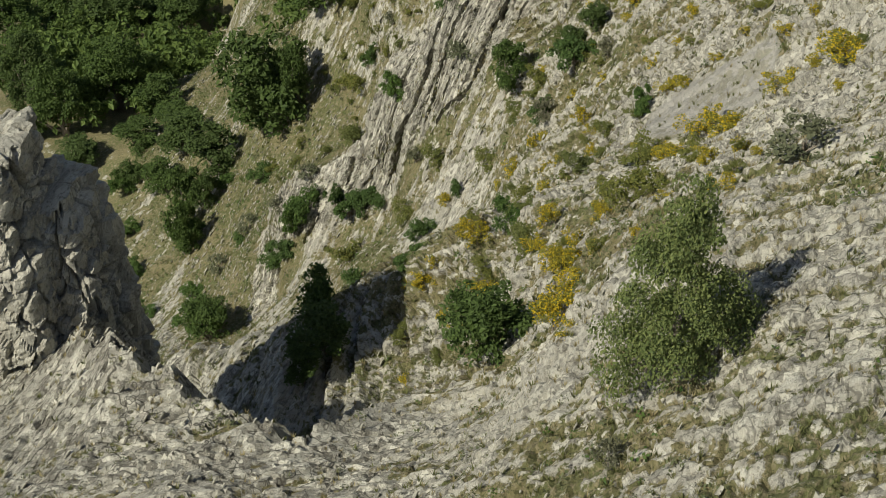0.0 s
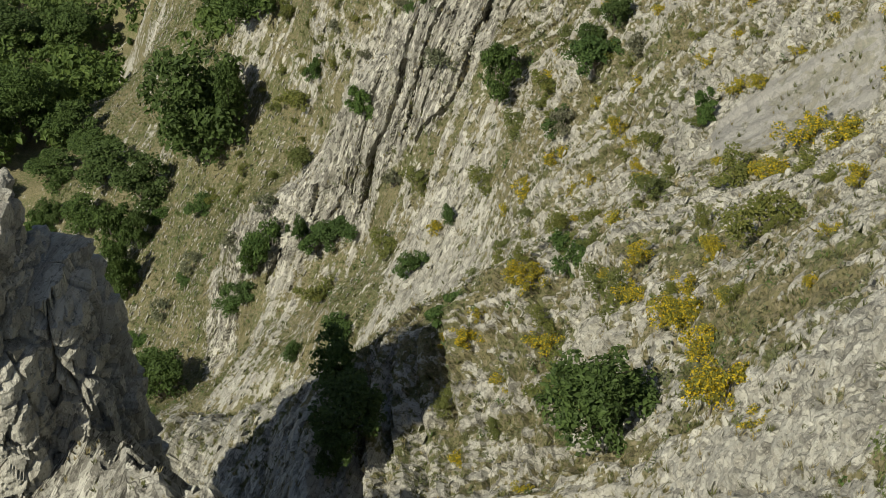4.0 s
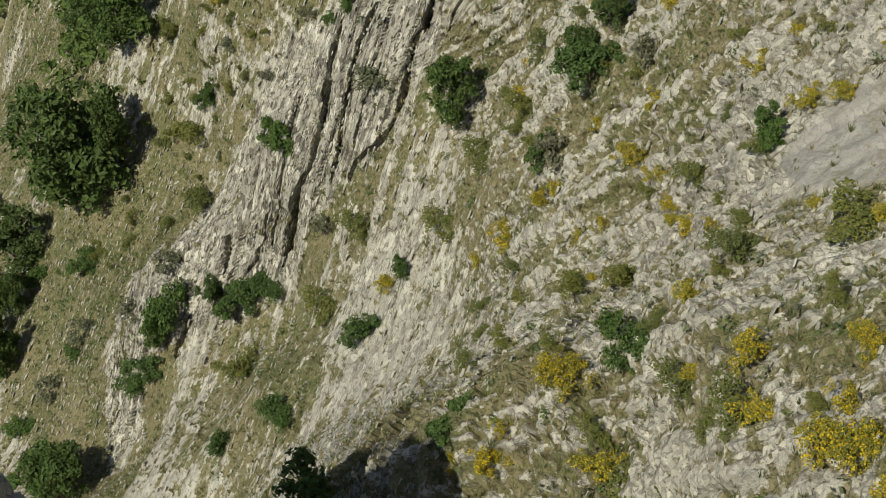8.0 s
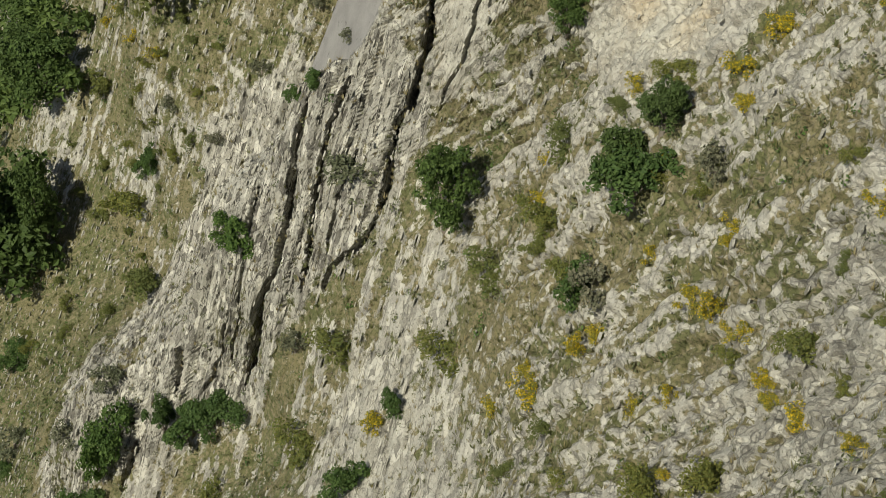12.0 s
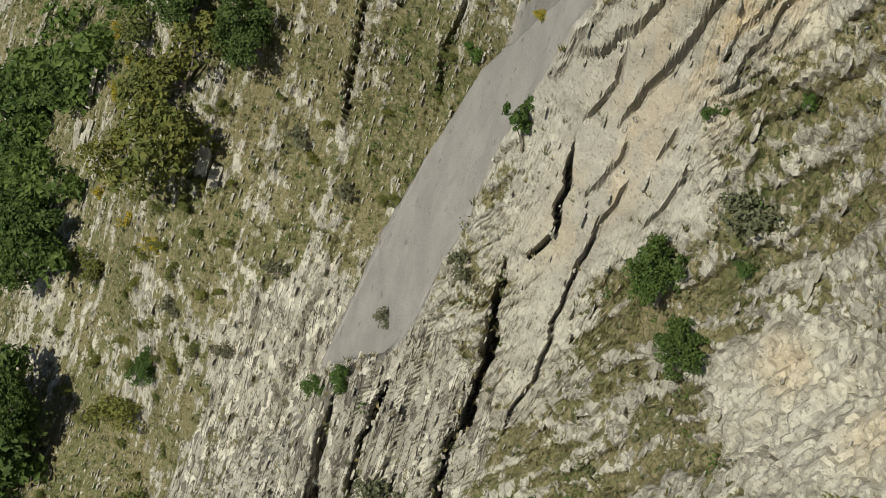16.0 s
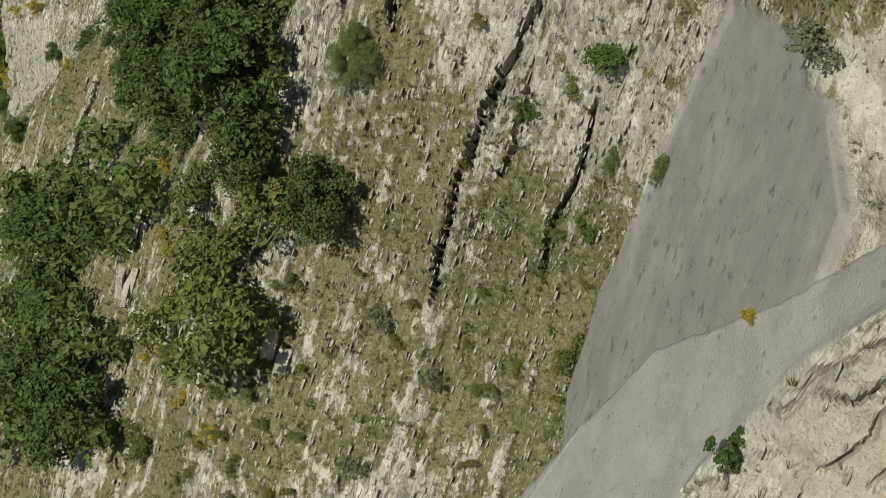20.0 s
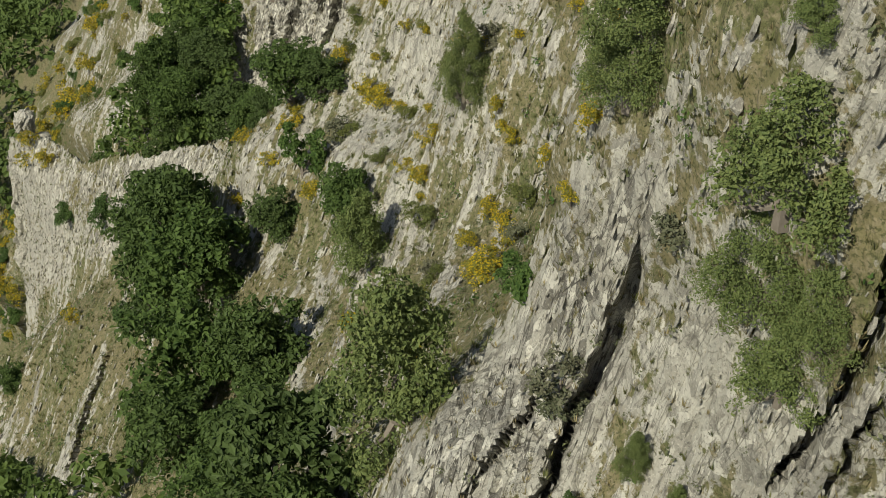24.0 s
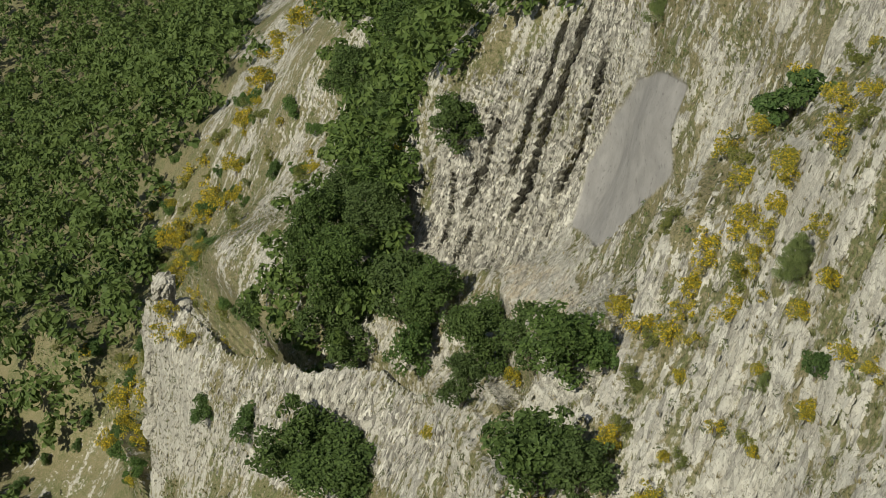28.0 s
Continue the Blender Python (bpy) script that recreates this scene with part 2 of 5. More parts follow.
section(-101, -91, -88, -88, -88, -87, -87, -92, -89, -90, -92, -93, -93, -94, -95, -98, -102, -107, -115)
section(-98, -86, -81, -80, -80, -80, -76, -77, -80, -82, -83, -84, -87, -91, -94, -98, -102, -109, -118)
section(-94, -81, -75, -73, -73, -74, -75, -76, -79, -80, -81, -83, -87, -91, -95, -97, -103, -112, -123)
section(-90, -77, -70, -68, -68, -68, -73, -74, -75, -80, -83, -85, -86, -89, -93, -97, -107, -116, -127)
section(-86, -74, -67, -64, -66, -71, -78, -79, -82, -86, -87, -91, -93, -97, -102, -109, -112, -118, -131)
section(-82, -72, -64, -63, -66, -69, -72, -74, -76, -78, -81, -85, -90, -93, -94, -98, -109, -121, -135)
section(-77, -70, -63, -63, -66, -67, -68, -70, -70, -72, -75, -80, -85, -91, -96, -100, -110, -123, -138)
section(-72, -70, -62, -63, -67, -69, -71, -76, -78, -77, -75, -75, -79, -86, -93, -103, -114, -125, -139)
section(-67, -70, -62, -63, -67, -73, -75, -79, -85, -88, -89, -93, -92, -96, -105, -111, -117, -125, -138)
section(-61, -70, -61, -62, -66, -71, -75, -78, -82, -86, -89, -91, -93, -100, -104, -109, -115, -123, -136)
section(-54, -69, -59, -60, -64, -69, -73, -76, -79, -81, -83, -85, -87, -91, -96, -102, -110, -120, -132)
section(-47, -67, -56, -58, -63, -68, -71, -74, -76, -77, -79, -80, -81, -84, -89, -96, -105, -115, -127)
section(-40, -63, -50, -55, -61, -66, -69, -72, -73, -75, -76, -79, -81, -85, -87, -92, -100, -109, -120)
section(-33, -55, -43, -53, -60, -64, -68, -70, -72, -73, -76, -77, -77, -81, -85, -90, -96, -103, -112)
section(-25, -46, -39, -51, -58, -62, -65, -67, -69, -71, -74, -75, -77, -79, -82, -87, -91, -96, -103)
section(-17, -36, -36, -47, -56, -59, -60, -62, -64, -66, -68, -71, -74, -76, -79, -81, -84, -88, -95)
section(-9, -25, -32, -42, -51, -54, -54, -54, -55, -56, -59, -64, -68, -71, -74, -75, -76, -80, -87)
section(2, -11, -25, -33, -40, -41, -41, -42, -43, -46, -49, -53, -56, -58, -60, -63, -66, -71, -79)
section(16, 5, -13, -23, -26, -31, -37, -42, -46, -47, -46, -44, -42, -42, -43, -46, -52, -61, -73)
section(28, 20, 3, -8, -19, -31, -40, -42, -41, -39, -35, -33, -31, -32, -33, -37, -46, -56, -68)
section(38, 31, 17, -1, -22, -34, -40, -40, -37, -34, -30, -28, -25, -24, -25, -28, -35, -48, -62)
section(46, 37, 25, 4, -20, -29, -30, -27, -26, -25, -25, -25, -27, -29, -33, -37, -40, -44, -52)
section(53, 38, 24, 13, -5, -13, -16, -16, -17, -17, -17, -18, -20, -22, -24, -26, -31, -37, -45)
section(57, 36, 16, 4, 6, 2, -1, -4, -6, -7, -8, -9, -10, -11, -12, -15, -21, -28, -37)
section(60, 32, 12, 5, 9, 9, 8, 6, 3, 1, -1, -3, -5, -7, -9, -12, -16, -21, -29)
section(62, 29, 13, 13, 15, 14, 13, 11, 9, 6, 3, 0, -3, -6, -9, -11, -14, -17, -21)
section(60, 33, 27, 25, 23, 21, 20, 18, 17, 16, 15, 13, 12, 11, 9, 7, 5, 2, -2)
section(59, 51, 47, 44, 43, 42, 41, 40, 39, 38, 38, 37, 37, 36, 35, 35, 34, 32, 31)
section(84, 86, 87, 88, 88, 89, 89, 89, 89, 90, 90, 90, 90, 90, 91, 91, 91, 91, 92)
SECTION = np.array(SECTION, float)
CRESTS = []


def crest(width, heal, *nodes, ragged=0.1):
    """A wall's edge: nodes (u, w, drop) from side to side, behind which the ground falls back and climbs again."""
    CRESTS.append((width, heal, np.array(nodes, float), ragged))


crest(1.2, 34, (-7.3, -10.4, 12), (-2.3, -13, 16), (-1.3, -15.7, 18), (0.9, -16.7, 18), (1.9, -17.7, 19), (3.4, -18, 18), (4.2, -18.9, 16), (5.7, -19.4, 15), (7, -20.5, 14), (8.2, -20.9, 14), (9.2, -20.8, 14), (9.8, -18.7, 12), (10.9, -15.5, 7), (15.5, -12, 0), ragged=0.22)
crest(1.0, 23, (-35.6, 48.5, 0), (-30.6, 48.5, 6), (-18.4, 47.5, 4), (-12.5, 50, 4), (-9.5, 55.5, 9), (-7.8, 56.3, 9), (-3.8, 56.5, 10), (-0.6, 56.8, 11), (3, 56.2, 9), (6.4, 55.3, 7), (8, 54.9, 6), (10.3, 53, 6), (13, 51, 6), (16.2, 49.1, 5), (18.8, 47.4, 4), (23, 45, 0), ragged=0.02)
crest(1.6, 26, (6, 58, 0), (9.6, 61.5, 5), (11.9, 64.9, 3), (14.9, 67.2, 4), (19.9, 73.2, 0))
crest(1.6, 22, (-12.1, 96, 0), (-7.1, 96, 3), (-2.8, 96, 1), (4.1, 97.1, 2), (8.1, 95.8, 4), (10.5, 95.9, 2), (12.3, 95.7, 5), (17.3, 97.7, 0))
crest(1.6, 36, (-51.3, 147.7, 2), (-46.3, 147.7, 23), (-35.4, 145.2, 16), (-20.7, 139.5, 19), (-13.1, 137.6, 15), (-5.1, 138.1, 12), (-0.2, 139.3, 24), (4.5, 141.5, 25), (11.7, 148.5, 18), (16.2, 152.2, 14), (21.2, 154.2, 3))
crest(1.6, 60, (-54, 206, 3), (-49, 206, 27), (-37.6, 206.5, 35), (-29.8, 208, 45), (-25.5, 202.4, 44), (-22.3, 192.2, 30), (-14.9, 182.3, 31), (-8.7, 178.9, 17), (-3.4, 167.4, 21), (-0.7, 162.1, 28), (4.3, 164.1, 3))


ALONG, MIDDLE = (-20, 90, 130, 165, 210, 270, 350), (60, 50, 35, 12, -12, -55, -100)


def spline(x, st):
    i = np.clip(np.searchsorted(st, x) - 1, 0, len(st) - 2)
    t = np.clip((x - st[i]) / (st[i + 1] - st[i]), 0, 1)
    return i, (-.5 * t + t * t - .5 * t ** 3, 1 - 2.5 * t * t + 1.5 * t ** 3, .5 * t + 2 * t * t - 1.5 * t ** 3, -.5 * t * t + .5 * t ** 3)


def smooth(a, b, x):
    t = np.clip((x - a) / (b - a), 0, 1)
    return t * t * (3 - 2 * t)


def level(d, u, w, name, plane):
    """The depth d, laid flat within a slab."""
    a = np.array(ZONES[name])
    near = (u > a[:, 0].min() - 2) & (u < a[:, 0].max() + 2) & (w > a[:, 1].min() - 2) & (w < a[:, 1].max() + 2)
    if not np.any(near):
        return d
    u, w, near = np.broadcast_arrays(u, w, near)
    m = np.zeros(u.shape)
    m[near] = np.clip(1.6 * inside(u[near], w[near], ZONES[name], 1.5), 0, 1)
    return d + (plane - d) * m


def depth(u, w):
    i, a = spline(w, STATION_W)
    j, b = spline(u, STATION_U)
    d = np.zeros(np.broadcast(u, w).shape)
    for m in range(4):
        for n in range(4):
            d = d + a[m] * b[n] * SECTION[np.clip(i + m - 1, 0, len(STATION_W) - 1), np.clip(j + n - 1, 0, len(STATION_U) - 1)]
    d = level(d, u, w, "slab", -0.804 * u + 0.086 * w - 95.6)
    for width, heal, nodes, ragged in CRESTS:
        edge = np.interp(u, nodes[:, 0], nodes[:, 1])
        # the lines are ragged, as broken rock is
        edge = edge + ragged * (np.sin(u * 2.9 + np.sin(u * 1.3) * 2) + 0.7 * np.sin(u * 7.3 + 1) + np.sign(np.sin(u * 4.1 + 2 * np.sin(u * 0.9))))
        d = d + np.interp(u, nodes[:, 0], nodes[:, 2]) * smooth(0, width, w - edge) * (1 - smooth(0, heal, w - edge))
    d = level(d, u, w, "slab_up", -1.035 * u + 0.233 * w - 94.6)
    # the valley floor
    s = u + np.interp(w, ALONG, MIDDLE)
    deepest = (0.5 * s - np.interp(w, (-150, 0, 150, 265, 450, 900), (-5, -10, -22, -80, -175, -260))) / 0.866
    g = np.clip((deepest - d) / 30, -1, 1)
    return np.minimum(d, deepest) - 7.5 * (1 - np.abs(g)) ** 2


def place(u, w, d):
    """World place of (u, w) at depth d."""
    s = u + np.interp(w, ALONG, MIDDLE)
    return np.stack([0.866 * s + 0.5 * d, w + 0 * d, 0.5 * s - 0.866 * d], -1)


def lattice(ix, iy, iz):
    h = (ix * 374761393 + iy * 668265263 + iz * 2147483647 + 974711) & 0xFFFFFFFF
    h = ((h ^ (h >> 13)) * 1274126177) & 0xFFFFFFFF
    return ((h ^ (h >> 16)) & 0xFFFF) / 65535.0


def grain(p, size):
    """Smooth noise, -1 to 1, of the given size in metres."""
    q = p / size
    i = np.floor(q).astype(np.int64)
    f = q - i
    f = f * f * (3 - 2 * f)
    total = 0
    for c in range(8):
        o = ((c >> 2) & 1, (c >> 1) & 1, c & 1)
        wt = 1
        for a in range(3):
            wt = wt * (f[..., a] if o[a] else 1 - f[..., a])
        total = total + wt * lattice(i[..., 0] + o[0], i[..., 1] + o[1], i[..., 2] + o[2])
    return total * 2 - 1


def cells(q, key):
    """Broken cells of size 1: a random height for each, tilted a little, and the gap to its neighbour."""
    i = np.floor(q - 0.5).astype(np.int64)
    first = np.full(q.shape[:-1], 9.0)
    second = np.full(q.shape[:-1], 9.0)
    value = np.zeros(q.shape[:-1])
    for c in range(8):
        j = i + np.array(((c >> 2) & 1, (c >> 1) & 1, c & 1))
        a, b, e = j[..., 0] + key, j[..., 1], j[..., 2]
        off = np.stack([lattice(a, b, e), lattice(b + 91, e, a), lattice(e + 37, a, b)], -1) * 0.8 + 0.1
        v = q - j - off
        g = np.sqrt((v * v).sum(-1))
        r = lattice(a + 555, e, b) * 2 - 1 + 0.9 * (v[..., 0] * (lattice(b, a + 3, e) - 0.5) + v[..., 1] * (lattice(e, b + 5, a) - 0.5))
        value = np.where(g < first, r, value)
        second = np.where(g < first, first, np.minimum(second, g))
        first = np.minimum(first, g)
    return value, second - first


def strip(u, w, line, reach):
    """How close (1 to 0) u, w lies to a polyline of (u, w), and on which side of it (left is negative)."""
    best = np.full(np.shape(u), 1e9)
    side = np.zeros(np.shape(u))
    for (a, b), (c, e) in zip(line[:-1], line[1:]):
        n = (c - a) ** 2 + (e - b) ** 2
        t = np.clip(((u - a) * (c - a) + (w - b) * (e - b)) / n, 0, 1)
        g = np.hypot(u - a - t * (c - a), w - b - t * (e - b))
        s = (u - a) * (e - b) - (w - b) * (c - a)
        side = np.where(g < best, np.sign(s), side)
        best = np.minimum(g, best)
    return best, side


def inside(u, w, poly, soft=0.3):
    """1 within a polygon of (u, w), 0 outside, with a soft edge."""
    odd = np.zeros(np.shape(u), bool)
    for (a, b), (c, e) in zip(poly, poly[1:] + poly[:1]):
        cut = ((b > w) != (e > w)) & (u < (c - a) * (w - b) / (e - b + 1e-9) + a)
        odd ^= cut
    g, _ = strip(u, w, poly + poly[:1], 1)
    return np.where(odd, 0.5 + 0.5 * np.clip(g / soft, 0, 1), 0.5 - 0.5 * np.clip(g / soft, 0, 1))

# ---- cracks between the beds, from their upper end, and the zones of the hillside ----
CRACKS = []  # half width, depth, height of the bed beside it, line
CRACKS += [
    (0.19, 3.0, 0.44, [(-4.0, 48.8), (-6.8, 47.5), (-8.5, 46.2), (-11.0, 44.5), (-13.1, 44.1), (-15.0, 43.9), (-17.5, 43.9)]),
    (0.12, 2.0, 0.33, [(-1.3, 47.7), (-3.0, 46.7), (-5.1, 45.9), (-8.0, 44.2), (-10.0, 42.8)]),
    (0.16, 2.6, 0.39, [(6.0, 47.4), (4.7, 47.0), (2.9, 46.2), (1.0, 45.4), (-0.2, 45.0), (-1.5, 43.8), (-3.3, 42.5)]),
    (0.09, 1.2, 0.28, [(-3.3, 42.5), (-5.3, 42.1), (-7.3, 42.5), (-8.6, 41.9)]),
    (0.09, 1.6, 0.33, [(11.0, 47.1), (10.0, 46.7), (8.6, 46.6), (7.2, 46.85), (6.8, 46.9)]),
    (0.05, 0.8, 0.14, [(10.6, 45.5), (8.7, 45.5), (6.2, 45.2), (4.2, 44.8), (2.1, 44.6)]),
]
CRACKS += [
    (0.09, 1.2, 0.28, [(-9.5, 49.2), (-11.0, 47.2), (-13.0, 45.9), (-15.0, 45.2), (-18.0, 45.0)]),
    (0.08, 1.0, 0.22, [(-2.5, 45.2), (-5.0, 44.4), (-7.5, 43.1)]),
    (0.08, 1.0, 0.22, [(-15.5, 46.0), (-18.5, 45.4), (-21.0, 44.9)]),
    (0.12, 1.8, 0.28, [(2.8, 83.2), (-0.2, 82.3), (-2.4, 81.6), (-5.2, 80.9), (-7.8, 79.8)]),
    (0.11, 1.6, 0.25, [(6.4, 79.7), (3.5, 79.7), (0.8, 79.6), (-1.9, 78.9)]),
    (0.08, 1.0, 0.22, [(3.8, 82.3), (1.1, 81.7), (-1.3, 81.0)]),
]
CRACKS += [
    (0.20, 2.6, 0.50, [(14.3, 83.0), (12.4, 82.6), (10.0, 83.0), (7.2, 83.8)]),
    (0.11, 1.5, 0.28, [(14.9, 82.0), (12.7, 81.9), (10.6, 82.3), (8.7, 82.5), (5.8, 82.8), (2.2, 82.9), (-0.1, 82.1)]),
    (0.17, 2.2, 0.44, [(7.2, 90.2), (4.3, 90.0), (1.7, 89.5), (-0.2, 86.9), (-1.4, 85.0)]),
    (0.08, 1.0, 0.22, [(2.4, 91.5), (0.0, 90.0), (-1.8, 88.0), (-3.6, 86.0)]),
    (0.24, 2.5, 0.6, [(33.8, 222.8), (28.3, 222.4), (20.5, 220.9), (15.2, 219.4), (11.4, 218.5)]),
    (0.18, 2.0, 0.5, [(30.8, 218.9), (24.0, 218.0), (17.5, 216.8)]),
]
CRACKS += [
    (0.16, 1.6, 0.5, [(20.0, 224.6), (14.0, 222.9), (8.0, 221.4)]),
    (0.14, 1.4, 0.4, [(12.0, 225.0), (7.0, 222.0), (3.0, 218.6)]),
    (0.20, 2.0, 0.5, [(32.2, 225.0), (24.4, 223.3), (14.3, 220.7)]),
    (0.16, 1.6, 0.5, [(8.0, 220.1), (2.1, 215.7)]),
    (0.17, 2.0, 0.39, [(-26.4, 44.7), (-28.9, 42.6)]),
    (0.09, 1.2, 0.28, [(-20.5, 46.9), (-22.2, 45.7)]),
]
CRACKS += [
    (0.12, 1.2, 0.28, [(-26.8, 130.0), (-29.9, 126.3), (-33.5, 121.8)]),
    (0.13, 0.7, 0.22, [(12.8, 46.09), (13.7, 45.9), (14.5, 45.79), (15.6, 45.56), (16.5, 45.39), (17.5, 45.29), (18.3, 45.23), (19.2, 45.16), (19.7, 45.22)]),
    (0.12, 0.6, 0.22, [(11.9, 48.63), (13.7, 46.99), (14.4, 46.78), (14.9, 46.46), (15.7, 46.26), (16.3, 46.07), (16.9, 46.08), (17.5, 45.9), (18.3, 45.77)]),
    (0.08, 0.45, 0.18, [(11.6, 46.98), (12.5, 46.81), (13.2, 46.65), (13.6, 46.49), (14.4, 46.53)]),
    (0.08, 0.4, 0.16, [(13.7, 47.81), (14.5, 47.2), (15.0, 47.05), (15.8, 46.79), (16.4, 46.77), (17.5, 46.06)]),
    (0.08, 0.4, 0.16, [(11.2, 49.24), (11.7, 48.08), (12.7, 47.9), (13.7, 47.81)]),
]
CRACKS += [
    (0.06, 0.4, 0.12, [(10.3, 46.08), (11.3, 45.85), (12.2, 45.7), (12.7, 45.83)]),
    (0.07, 0.45, 0.14, [(9.6, 45.54), (10.9, 45.37), (12.1, 45.17)]),
    (0.07, 0.4, 0.14, [(11.6, 44.45), (12.7, 44.31), (13.8, 44.27), (14.3, 44.37)]),
    (0.09, 0.45, 0.18, [(16.6, 44.42), (17.4, 44.36), (18.1, 44.27), (18.8, 44.2), (19.4, 44.3), (20.7, 44.03)]),
    (0.07, 0.4, 0.14, [(17.0, 44.8), (17.9, 44.66), (19.0, 44.53), (19.8, 44.39), (20.8, 44.11)]),
    (0.08, 0.4, 0.14, [(18.2, 44.14), (19.0, 43.86), (19.9, 43.68)]),
]
CRACKS += [
    (0.06, 0.35, 0.12, [(13.3, 45.06), (14.2, 44.83), (14.7, 44.86)]),
    (0.08, 0.4, 0.16, [(12.8, 48.12), (13.6, 47.76), (14.3, 47.32), (15.1, 47.02), (16.1, 46.77), (16.9, 46.57), (17.8, 46.23)]),
]

